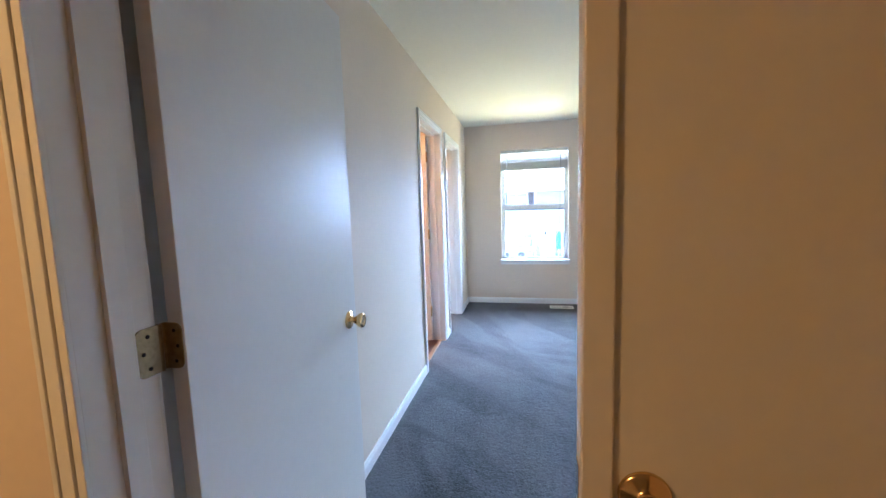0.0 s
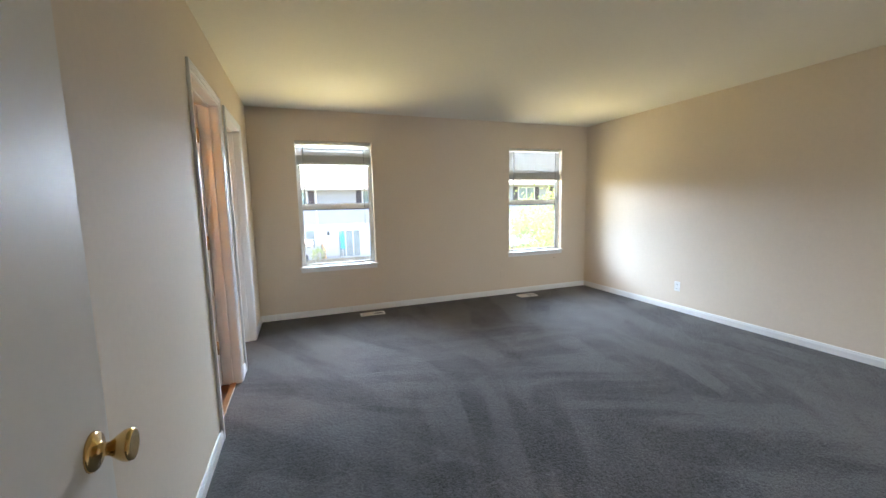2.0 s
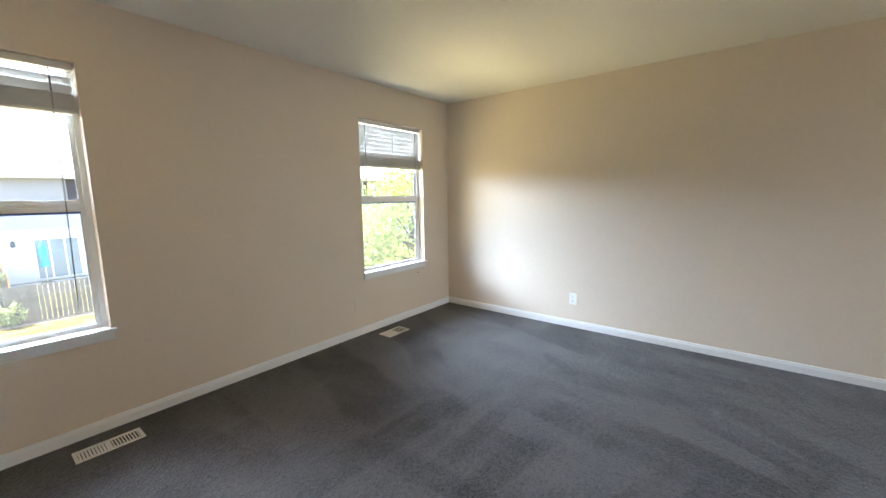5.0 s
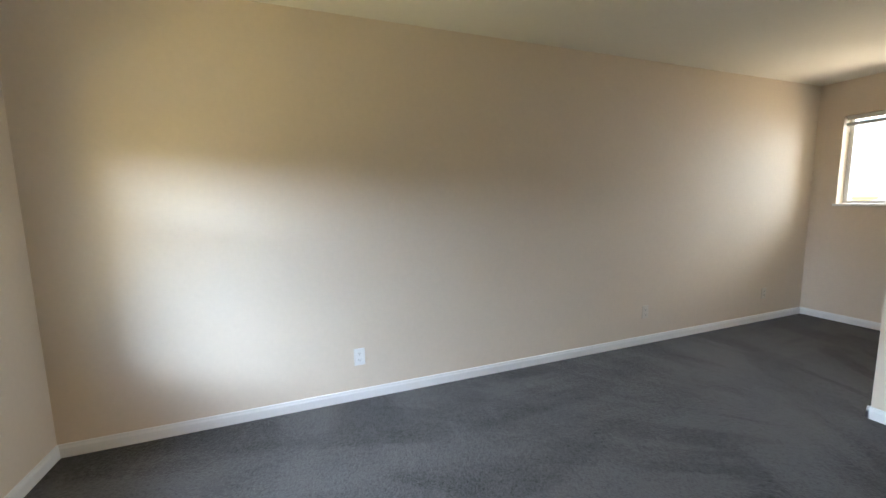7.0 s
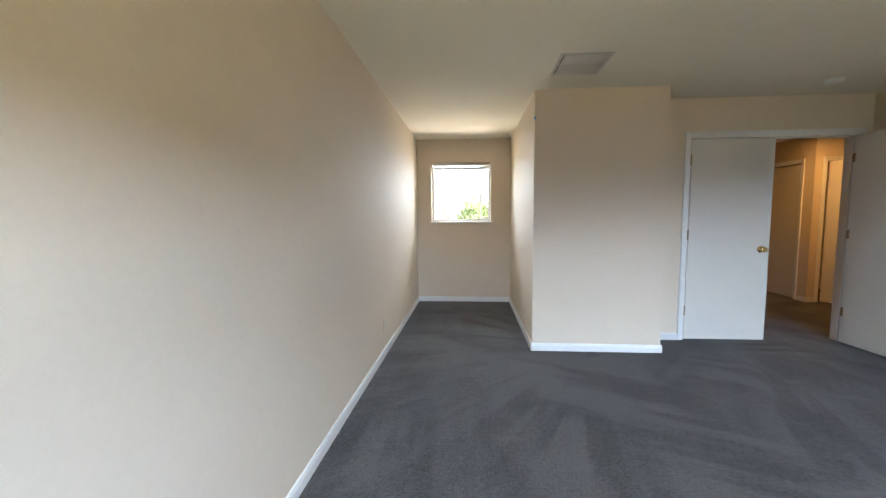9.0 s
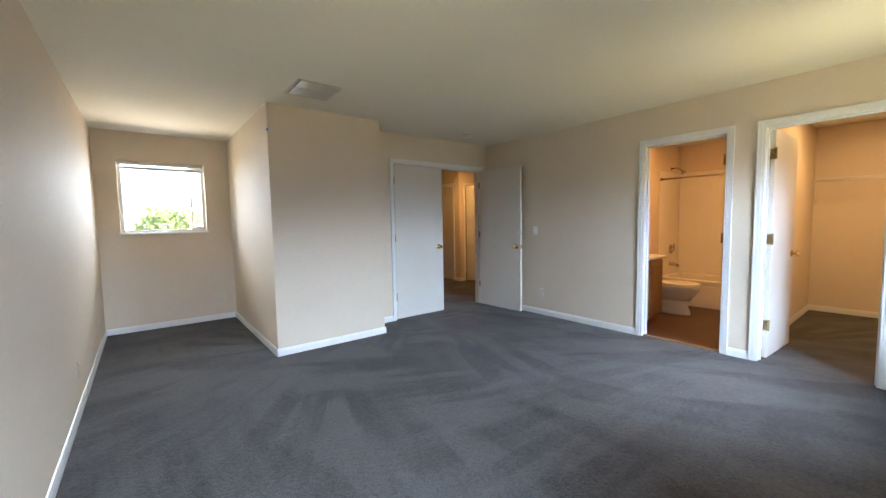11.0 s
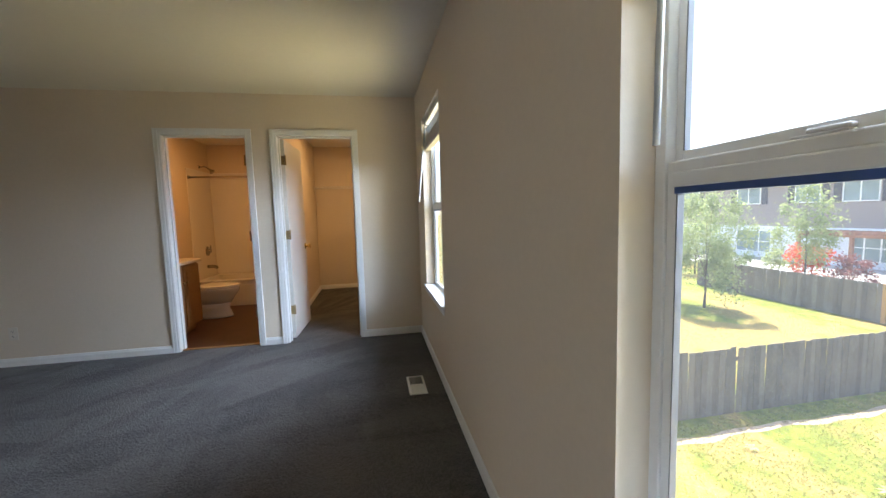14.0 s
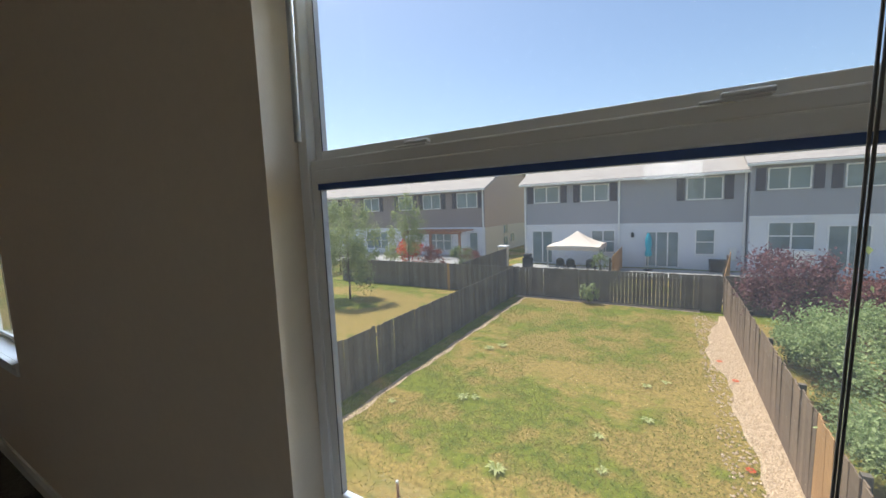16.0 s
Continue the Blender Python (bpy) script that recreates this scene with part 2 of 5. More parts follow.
M["brass"] = material("polished_brass", (0.78, 0.55, 0.24), 0.18, 1.0, var=0.1, fine=60)
M["old_brass"] = material("tarnished_brass", (0.38, 0.29, 0.16), 0.38, 1.0, var=0.25, fine=90)
M["chrome"] = material("chrome", (0.42, 0.40, 0.38), 0.2, 1.0, var=0.03)
M["gasket_grey"] = material("grey_gasket_rubber", (0.16, 0.165, 0.18), 0.6)
# near-black for screw heads, and for painted shade in slots and vents
M["dark"] = material("dark_gap_shade_and_screw", (0.02, 0.02, 0.02), 0.9)
M["plate"] = material("white_plastic_plate", (0.80, 0.80, 0.78), 0.35, var=0.02)
M["plate_beige"] = material("almond_plastic_plate", (0.68, 0.62, 0.53), 0.4, var=0.02)
M["tape"] = material("blue_masking_tape", (0.03, 0.28, 0.62), 0.6)
M["carpet"] = carpet_material()
M["vinyl_floor"] = material("brown_sheet_vinyl", (0.095, 0.04, 0.021), 0.4, alt=(0.05, 0.021, 0.011), big=6, fine=30, bump=0.1, bscale=40)
M["ceramic"] = material("white_ceramic", (0.80, 0.78, 0.74), 0.12, var=0.02)
M["fibreglass"] = material("white_fibreglass", (0.76, 0.73, 0.68), 0.3, var=0.02)
M["oak"] = material("oak_cabinet", (0.36, 0.20, 0.08), 0.4, alt=(0.22, 0.11, 0.04), big=3, fine=60)
M["counter"] = material("cream_counter", (0.75, 0.72, 0.66), 0.25, var=0.04, fine=120)
M["glass"] = glass_material()
M["screen"] = screen_material()
M["metal_white"] = material("white_painted_metal", (0.74, 0.73, 0.70), 0.4, var=0.04)
M["grille"] = material("grey_return_grille", (0.55, 0.53, 0.49), 0.5, var=0.05)
M["lawn"] = lawn_material()
M["gravel"] = material("tan_gravel", (0.62, 0.47, 0.31), 0.9, alt=(0.34, 0.24, 0.15), big=14, fine=45, bump=0.9, bscale=30, dist=0.05)
M["stone"] = material("tan_stone", (0.70, 0.54, 0.37), 0.85, alt=(0.40, 0.29, 0.18), big=9, fine=50)
M["fence"] = material("weathered_fence_wood", (0.22, 0.185, 0.145), 0.9, alt=(0.075, 0.062, 0.05), big=2, fine=22, rnd=0.6, bump=0.5, bscale=45)
M["fence_brown"] = material("brown_fence_wood", (0.27, 0.185, 0.115), 0.9, alt=(0.12, 0.08, 0.05), big=2, fine=22, rnd=0.6, bump=0.5, bscale=45)
M["fence_new"] = material("fresh_fence_wood", (0.42, 0.23, 0.09), 0.8, var=0.2, fine=25)
M["roof"] = material("pale_asphalt_shingle", (0.48, 0.43, 0.38), 0.95, alt=(0.33, 0.29, 0.26), big=3, fine=14, bump=0.5, bscale=9, dist=0.03)
M["siding_grey"] = material("grey_siding", (0.36, 0.36, 0.385), 0.75, var=0.06)
M["siding_white"] = material("pale_grey_siding", (0.70, 0.71, 0.74), 0.75, var=0.05)
M["siding_brown"] = material("brown_siding", (0.30, 0.245, 0.225), 0.75, var=0.06)
M["siding_tan"] = material("tan_siding", (0.50, 0.37, 0.27), 0.75, var=0.06)
M["siding_cream"] = material("cream_siding", (0.62, 0.54, 0.40), 0.75, var=0.05)
M["concrete"] = material("grey_concrete", (0.34, 0.33, 0.31), 0.9, var=0.12)
M["shutter"] = material("dark_shutter", (0.06, 0.05, 0.06), 0.6, var=0.1)
M["pane"] = material("far_window_glass", (0.20, 0.25, 0.26), 0.06, var=0.3, big=0.4, fine=2)
M["canopy"] = material("pale_canopy_fabric", (0.66, 0.56, 0.47), 0.8, var=0.06)
M["umbrella"] = material("turquoise_umbrella_fabric", (0.03, 0.36, 0.48), 0.75, var=0.15)
M["black"] = material("black_plastic", (0.02, 0.02, 0.022), 0.5)
M["patio_wood"] = material("brown_patio_timber", (0.28, 0.13, 0.07), 0.7, var=0.2)
M["bark"] = material("grey_brown_bark", (0.16, 0.12, 0.09), 0.95, alt=(0.08, 0.06, 0.05), big=6, fine=40, bump=0.8, bscale=30, dist=0.02)
M["leaf"] = leaf_material("green_leaf", (0.28, 0.33, 0.14), (0.12, 0.17, 0.06))
M["leaf_light"] = leaf_material("yellow_green_leaf", (0.44, 0.48, 0.17), (0.24, 0.31, 0.10))
M["leaf_grey"] = leaf_material("grey_green_leaf", (0.44, 0.48, 0.22), (0.24, 0.29, 0.11))
M["leaf_sage"] = leaf_material("sage_green_leaf", (0.48, 0.55, 0.25), (0.20, 0.28, 0.10))
M["leaf_plum"] = leaf_material("purple_leaf", (0.30, 0.14, 0.14), (0.10, 0.055, 0.07))
M["leaf_rose"] = leaf_material("reddish_leaf", (0.30, 0.12, 0.10), (0.12, 0.05, 0.045))
M["leaf_red"] = leaf_material("scarlet_leaf", (0.78, 0.16, 0.06), (0.45, 0.07, 0.03))
M["blade"] = leaf_material("grass_blade", (0.44, 0.37, 0.12), (0.20, 0.24, 0.045))
M["weed"] = leaf_material("pale_weed_leaf", (0.62, 0.62, 0.29), (0.38, 0.42, 0.15))

# ---- building helpers ----
ORIGIN = {}


def thing(name, label, category, at=(0, 0, 0), group="", kind=""):
    ob = new(name)
    ob.location = at
    ORIGIN[ob.name] = Vector(at)
    return tagged(ob, label, category, group, kind)


def part(name, bm, mat, parent=None, label=""):
    me = bpy.data.meshes.new(name)
    if parent is not None:
        bmesh.ops.translate(bm, verts=bm.verts, vec=-ORIGIN[parent.name])
    bm.to_mesh(me)
    bm.free()
    me.materials.append(M[mat])
    ob = new(name, me)
    if parent is not None:
        ob.parent = parent
        ORIGIN[ob.name] = ORIGIN[parent.name]
    if label:
        ob["label"] = label
    return ob


def piece(name, mesh, parent, loc, rot=(0, 0, 0), scale=(1, 1, 1)):
    ob = new(name, mesh)
    ob.parent = parent
    ob.location, ob.rotation_euler, ob.scale = Vector(loc) - ORIGIN[parent.name], rot, scale
    return ob


def add_box(bm, x0, x1, y0, y1, z0, z1, bevel=0.0, mat=None):
    m = Matrix.Translation(((x0 + x1) / 2, (y0 + y1) / 2, (z0 + z1) / 2)) @ Matrix.Diagonal((abs(x1 - x0), abs(y1 - y0), abs(z1 - z0), 1))
    g = bmesh.ops.create_cube(bm, size=1, matrix=(mat @ m) if mat is not None else m)
    if bevel:
        edges = list({e for v in g["verts"] for e in v.link_edges})
        bmesh.ops.bevel(bm, geom=edges, offset=bevel, segments=2, affect="EDGES", profile=0.5)
    return bm


def boxes(*dims, bevel=0.0, mat=None):
    bm = bmesh.new()
    for d in dims:
        add_box(bm, *d, bevel=bevel, mat=mat)
    return bm


def add_lathe(bm, profile, m, n=20):
    """profile: (radius, height) pairs along local z; m places it."""
    rings = []
    for r, z in profile:
        rings.append([bm.verts.new(m @ Vector((r * math.cos(2 * math.pi * i / n), r * math.sin(2 * math.pi * i / n), z))) for i in range(n)])
    for a, b in zip(rings, rings[1:]):
        for i in range(n):
            f = bm.faces.new((a[i], a[(i + 1) % n], b[(i + 1) % n], b[i]))
            f.smooth = True
    bm.faces.new(rings[0][::-1])
    bm.faces.new(rings[-1])
    return bm


def add_tube(bm, pts, radii, n=8):
    pts = [Vector(p) for p in pts]
    rings = []
    for i, p in enumerate(pts):
        d = (pts[min(i + 1, len(pts) - 1)] - pts[max(i - 1, 0)]).normalized()
        q = d.to_track_quat("Z", "Y")
        r = radii[i] if isinstance(radii, (list, tuple)) else radii
        rings.append([bm.verts.new(p + q @ Vector((r * math.cos(2 * math.pi * k / n), r * math.sin(2 * math.pi * k / n), 0))) for k in range(n)])
    for a, b in zip(rings, rings[1:]):
        for k in range(n):
            bm.faces.new((a[k], a[(k + 1) % n], b[(k + 1) % n], b[k])).smooth = True
    bm.faces.new(rings[0][::-1])
    bm.faces.new(rings[-1])
    return bm


def structure(name, bm, mat, label, category):
    return tagged(part(name, bm, mat), label, category, kind="structure")


# ---- room shell (x east, y towards the back garden) ----
H, T = 2.44, 0.12
XE, YN, YS = 4.663, 4.752, -1.717
W1, W2, W3 = (0.487, 1.374), (3.307, 4.208), (3.560, 4.450)
SILL, HEAD = 0.605, 2.095
BATH, CLOSET = (2.402, 3.116), (3.402, 4.105)
DOOR_H = 2.05
ENT = (0.130, 1.664)
BX0, BX1, BY = 2.08, 3.27, 0.40

structure("wall_north", boxes(
    (-2.99, W1[0], YN, YN + 0.118, 0, H), (W1[0], W1[1], YN, YN + 0.118, 0, SILL), (W1[0], W1[1], YN, YN + 0.118, HEAD, H),
    (W1[1], W2[0], YN, YN + 0.118, 0, H), (W2[0], W2[1], YN, YN + 0.118, 0, SILL), (W2[0], W2[1], YN, YN + 0.118, HEAD, H),
    (W2[1], XE + 0.2, YN, YN + 0.118, 0, H)), "wall", "beige painted wall with two deep window recesses", "wall")
structure("wall_east", boxes((XE, XE + 0.2, YS - 0.2, YN, 0, H)), "wall", "long blank beige painted wall", "wall")
structure("wall_south", boxes(
    (BX1, W3[0], YS - 0.2, YS, 0, H), (W3[1], XE, YS - 0.2, YS, 0, H),
    (W3[0], W3[1], YS - 0.2, YS, 0, 1.217), (W3[0], W3[1], YS - 0.2, YS, HEAD, H)), "wall", "beige wall of the nook with a small window", "wall")
structure("wall_alcove", boxes((BX0, BX1, YS - 0.2, BY, 0, H)), "wall", "beige painted chase that juts into the bedroom", "wall")
structure("wall_entry", boxes(
    (-2.7, ENT[0] - 0.02, -T, 0, 0, H), (ENT[0] - 0.02, ENT[1] + 0.02, -T, 0, DOOR_H + 0.02, H), (ENT[1] + 0.02, BX0, -T, 0, 0, H)),
    "wall", "beige wall round the double door", "wall")
structure("wall_west", boxes(
    (-T, 0, 0, BATH[0] - 0.018, 0, H), (-T, 0, BATH[0] - 0.018, BATH[1] + 0.018, DOOR_H + 0.018, H), (-T, 0, BATH[1] + 0.018, CLOSET[0] - 0.018, 0, H),
    (-T, 0, CLOSET[0] - 0.018, CLOSET[1] + 0.018, DOOR_H + 0.018, H), (-T, 0, CLOSET[1] + 0.018, YN, 0, H)), "wall", "beige wall with bathroom and closet doorways", "wall")
structure("wall_bath_south", boxes((-2.82, -T, 1.63, 1.75, 0, H)), "wall", "bathroom wall behind vanity and toilet", "wall")
structure("wall_bath_west", boxes((-2.82, -2.70, 1.75, 3.22, 0, H)), "wall", "bathroom wall behind the bathtub", "wall")
structure("wall_partition", boxes((-2.87, -T, 3.22, 3.33, 0, H)), "wall", "wall between bathroom and closet", "wall")
structure("wall_closet_west", boxes((-2.99, -2.87, 3.22, YN, 0, H)), "wall", "back wall of the closet", "wall")
structure("wall_hall_west", boxes((-1.19, -1.07, -4.0, -2.87, 0, H), (-1.19, -1.07, -2.87, -2.11, DOOR_H, H), (-1.19, -1.07, -2.11, -1.88, 0, H), (-1.4, -1.36, -2.87, -2.11, 0, DOOR_H)), "wall", "hall wall with a white door", "wall")
structure("wall_hall_end", boxes((-2.7, -2.58, -1.88, -T, 0, H), (-2.7, -2.0, -2.0, -1.88, 0, H), (-2.0, -1.235, -2.0, -1.88, DOOR_H, H), (-1.235, -1.19, -2.0, -1.88, 0, H), (-2.3, -1.19, -3.2, -3.1, 0, H), (-2.3, -2.2, -3.1, -2.0, 0, H)), "wall", "hall end wall with an open doorway", "wall")
structure("wall_hall_south", boxes((-1.07, 1.87, -4.12, -4.0, 0, H)), "wall", "far end wall of the hall", "wall")
structure("wall_hall_east", boxes((1.87, 1.99, -4.0, -T, 0, H), (1.99, BX0, -T - 0.1, -T, 0, H)), "wall", "hall wall beside the double door", "wall")
structure("floor", boxes((-3.0, XE + 0.2, -4.2, YN + 0.2, -0.25, 0)), "carpet", "worn grey cut-pile carpet with vacuum tracks", "floor")
structure("floor_bathroom", boxes((-2.7, -0.06, 1.75, 3.22, 0.0, 0.004)), "vinyl_floor", "reddish brown sheet vinyl bathroom floor", "floor")
structure("ceiling", boxes((-3.0, XE + 0.2, -4.2, YN + 0.2, H, H + 0.15)), "ceiling", "flat off-white painted ceiling", "ceiling")
# out of view: overhang and slab added to keep sun off the windows
structure("shading_eave", boxes((-3.2, XE + 0.5, YN + 0.2, YN + 0.65, H + 0.1, H + 0.22), (-3.2, XE + 0.5, -4.6, YN + 0.2, H + 0.16, H + 0.3)), "trim", "unseen eave and roof slab added to shade the windows", "roof")
structure("wall_lower", boxes((-3.0, XE + 0.2, YN, YN + 0.2, -3.2, -0.25), (XE, XE + 0.2, -4.2, YN, -3.2, -0.25), (-3.0, -2.8, -4.2, YN, -3.2, -0.25), (-2.8, XE, -4.2, -4.0, -3.2, -0.25)), "siding_white", "lower storey of the house below the bedroom", "wall")


def baseboard(x0, y0, x1, y1, nx, ny):
    """Runs from one floor corner to the other; (nx, ny) points into the room."""
    bm = bmesh.new()
    prof = ((0, 0), (0.013, 0), (0.013, 0.05), (0.009, 0.061), (0.007, 0.071), (0, 0.073))
    ends = [[bm.verts.new((x + nx * d, y + ny * d, z)) for d, z in prof] for x, y in ((x0, y0), (x1, y1))]
    k = len(prof)
    for i in range(k):
        bm.faces.new((ends[0][i], ends[0][(i + 1) % k], ends[1][(i + 1) % k], ends[1][i]))
    bm.faces.new(ends[0][::-1])
    bm.faces.new(ends[1])
    bmesh.ops.recalc_face_normals(bm, faces=bm.faces)
    return structure("baseboard", bm, "trim", "white painted baseboard along the carpet", "baseboard")


C = 0.062
for run in ((0.0, YN, XE, YN, 0, -1), (XE, YS, XE, YN, -1, 0), (BX1, YS, XE, YS, 0, 1), (BX1, YS, BX1, BY + 0.013, 1, 0), (BX0 - 0.013, BY, BX1 + 0.013, BY, 0, 1),
            (BX0, 0, BX0, BY, -1, 0), (ENT[1] + C, 0, BX0, 0, 0, 1), (0, 0.0, 0, BATH[0] - C, 1, 0), (0.0, 0, ENT[0] - C, 0, 0, 1), (0, BATH[1] + C, 0, CLOSET[0] - C, 1, 0),
            (0, CLOSET[1] + C, 0, YN, 1, 0), (-2.87, 3.33, -T, 3.33, 0, 1), (-2.87, 3.33, -2.87, YN, 1, 0), (-2.87, YN, -T, YN, 0, -1),
            (-1.07, -4, -1.07, -2.94, 1, 0), (-1.07, -2.04, -1.07, -1.88, 1, 0), (-2.58, -T, -0.01, -T, 0, -1), (-1.17, -1.88, -1.07, -1.88, 0, 1)):
    baseboard(*run)


# ---- doors ----
def casing(parent, axis, face, a, b, top, out, name="casing"):
    """Moulded frame round an opening from a to b along the wall; face: the wall's plane, out: +1 or -1."""
    steps = ((0.0, 0.018, 0.010), (0.018, 0.046, 0.014), (0.046, C - 0.004, 0.017))
    for lo, hi, pieces in ((a - C + 0.004, a - 0.004, "left"), (b + 0.004, b + C - 0.004, "right"), (0, 0, "head")):
        bm = bmesh.new()
        for s0, s1, d in steps:
            f0, f1 = sorted((face + 0.0005 * out, face + d * out))
            if pieces == "left":
                u0, u1, z0, z1 = a - 0.004 - s1, a - 0.004 - s0, 0, top + 0.004 + s1
            elif pieces == "right":
                u0, u1, z0, z1 = b + 0.004 + s0, b + 0.004 + s1, 0, top + 0.004 + s1
            else:
                u0, u1, z0, z1 = a - 0.004 - s0, b + 0.004 + s0, top + 0.004 + s0, top + 0.004 + s1
            if axis == "y":
                add_box(bm, f0, f1, u0, u1, z0, z1, 0.002)
            else:
                add_box(bm, u0, u1, f0, f1, z0, z1, 0.002)
        part(name, bm, "trim", parent)


def jamb(parent, axis, lo, hi, a, b, top, stop):
    d = 0.018
    bm = bmesh.new()
    for u0, u1, z0, z1 in ((a - d, a, 0, top), (b, b + d, 0, top), (a - d, b + d, top, top + d)):
        add_box(bm, *((lo, hi, u0, u1) if axis == "y" else (u0, u1, lo, hi)), z0, z1, 0.001)
    s0, s1 = stop
    for u0, u1, z0, z1 in ((a, a + 0.011, 0, top), (b - 0.011, b, 0, top), (a + 0.011, b - 0.011, top - 0.011, top)):
        add_box(bm, *((s0, s1, u0, u1) if axis == "y" else (u0, u1, s0, s1)), z0, z1, 0.001)
    part("jamb", bm, "trim", parent)


KNOB = ((0.034, 0.0), (0.034, 0.003), (0.031, 0.007), (0.015, 0.010), (0.011, 0.017), (0.012, 0.024), (0.019, 0.033), (0.0262, 0.044), (0.028, 0.052), (0.0265, 0.058), (0.020, 0.0595), (0.012, 0.056))


def leaf(parent, hinge, angle, width, height, z0=0.012, thick=0.035, knob_z=0.925, backset=0.065, swing=1, mirror=1, name="door_leaf", hinges=(0.31, 1.088, 1.835), brass="brass"):
    """A flush slab that turns about hinge; along local x, thickness along local y*mirror."""
    m = Matrix.Translation((hinge[0], hinge[1], 0)) @ Matrix.Rotation(radians(angle), 4, "Z")
    y0, y1 = sorted((0.0, thick * mirror))
    slab = part(name, boxes((0.003, width, y0, y1, z0, z0 + height), bevel=0.002, mat=m), "door", parent)
    for side, yy in ((-1, y0), (1, y1)):
        k = m @ Matrix.Translation((width - backset, yy, knob_z)) @ Matrix.Rotation(radians(-90 * side), 4, "X")
        part("door_knob", add_lathe(bmesh.new(), KNOB, k), brass, slab, "round brass door knob with rose")
    part("latch_plate", boxes((width - 0.0005, width + 0.0012, y0 + 0.006, y1 - 0.006, knob_z - 0.028, knob_z + 0.028), mat=m), brass, slab, "brass latch plate")
    for hz in hinges:
        bm = bmesh.new()
        hy = y1 if swing > 0 else y0
        add_lathe(bm, ((0.0078, -0.047), (0.0078, 0.047)), m @ Matrix.Translation((-0.003, hy + 0.007 * swing, hz)), 12)
        add_lathe(bm, ((0.004, 0.047), (0.007, 0.05), (0.003, 0.055)), m @ Matrix.Translation((-0.003, hy + 0.007 * swing, hz)), 12)
        add_box(bm, 0.0012, 0.0032, y0 + 0.003, y1, hz - 0.045, hz + 0.045, mat=m)
        part("hinge", bm, "old_brass", slab, "worn brass butt hinge")
    return slab


entry = thing("door_1", "white flush double door, one leaf open and one shut, brass knobs", "door", (0.86, -0.06, 0), kind="structure")
jamb(entry, "x", -T - 0.002, 0.002, ENT[0], ENT[1], DOOR_H, (-0.075, -0.037))
casing(entry, "x", 0.0, ENT[0] + 0.004, ENT[1], DOOR_H, 1)
casing(entry, "x", -T, ENT[0] + 0.004, ENT[1], DOOR_H, -1)
shut_leaf = leaf(entry, (ENT[1] - 0.002, 0.0), 180, 0.789, 2.03, mirror=1, swing=-1, knob_z=0.942, backset=0.082)
part("astragal", boxes((0.8735, 0.914, -0.0435, -0.0355, 0.014, 2.04), bevel=0.003), "door", shut_leaf, "painted strip along the edge of the shut leaf")
open_leaf = leaf(entry, (ENT[0] + 0.003, 0.028), 91.6, 0.783, 2.03, mirror=-1, swing=1, hinges=())


def hinge_plate(bm, w, h, r, thick, m):
    """A thin plate with rounded corners on its far side: local x 0..w, z -h/2..h/2, y 0..thick."""
    ring = [(0, -h / 2), *[(w - r + r * math.sin(a), -h / 2 + r - r * math.cos(a)) for a in (0, 0.52, 1.05, 1.57)], *[(w - r + r * math.cos(a), h / 2 - r + r * math.sin(a)) for a in (0, 0.52, 1.05, 1.57)], (0, h / 2)]
    lo = [bm.verts.new(m @ Vector((x, 0, z))) for x, z in ring]
    hi = [bm.verts.new(m @ Vector((x, thick, z))) for x, z in ring]
    bm.faces.new(lo)
    bm.faces.new(hi[::-1])
    for i in range(len(ring)):
        bm.faces.new((lo[i], hi[i], hi[(i + 1) % len(ring)], lo[(i + 1) % len(ring)]))
    return bm


for hz in (0.31, 1.088, 1.835):
    pivot = Vector((ENT[0] - 0.001, 0.015, hz))
    bm = add_lathe(bmesh.new(), ((0.0055, -0.045), (0.0055, 0.045)), Matrix.Translation(pivot), 12)
    hinge_plate(bm, 0.037, 0.09, 0.014, 0.002, Matrix.Translation((ENT[0] - 0.002, 0.0275, hz)) @ Matrix.Rotation(radians(3), 4, "Z"))
    add_box(bm, ENT[0] - 0.0035, ENT[0] - 0.0015, 0.015, 0.0295, hz - 0.045, hz + 0.045)
    hinge = part("hinge", bm, "old_brass", open_leaf, "worn brass butt hinge with rounded corners")
    plate = part("jamb_hinge_plate", hinge_plate(bmesh.new(), 0.046, 0.09, 0.014, 0.0025, Matrix.Translation((ENT[0] + 0.0028, 0.013, hz)) @ Matrix.Rotation(radians(-90), 4, "Z") @ Matrix.Diagonal((1, -1, 1, 1))), "old_brass", entry, "worn brass hinge plate on the jamb")
    for dz, dy in ((-0.03, -0.012), (0.0, -0.022), (0.03, -0.012)):
        part("screw", add_lathe(bmesh.new(), ((0.0038, 0.0), (0.0036, 0.0008), (0.0005, 0.0003)), Matrix.Translation((ENT[0] + 0.0053, dy, hz + dz)) @ Matrix.Rotation(radians(90), 4, "Y"), 10), "dark", plate, "dark screw head")
        part("screw", add_lathe(bmesh.new(), ((0.0038, 0.0), (0.0036, 0.0008), (0.0005, 0.0003)), Matrix.Translation((ENT[0] + 0.012 - dy * 0.6, 0.0278, hz + dz)) @ Matrix.Rotation(radians(90), 4, "X"), 10), "dark", hinge, "dark screw head")


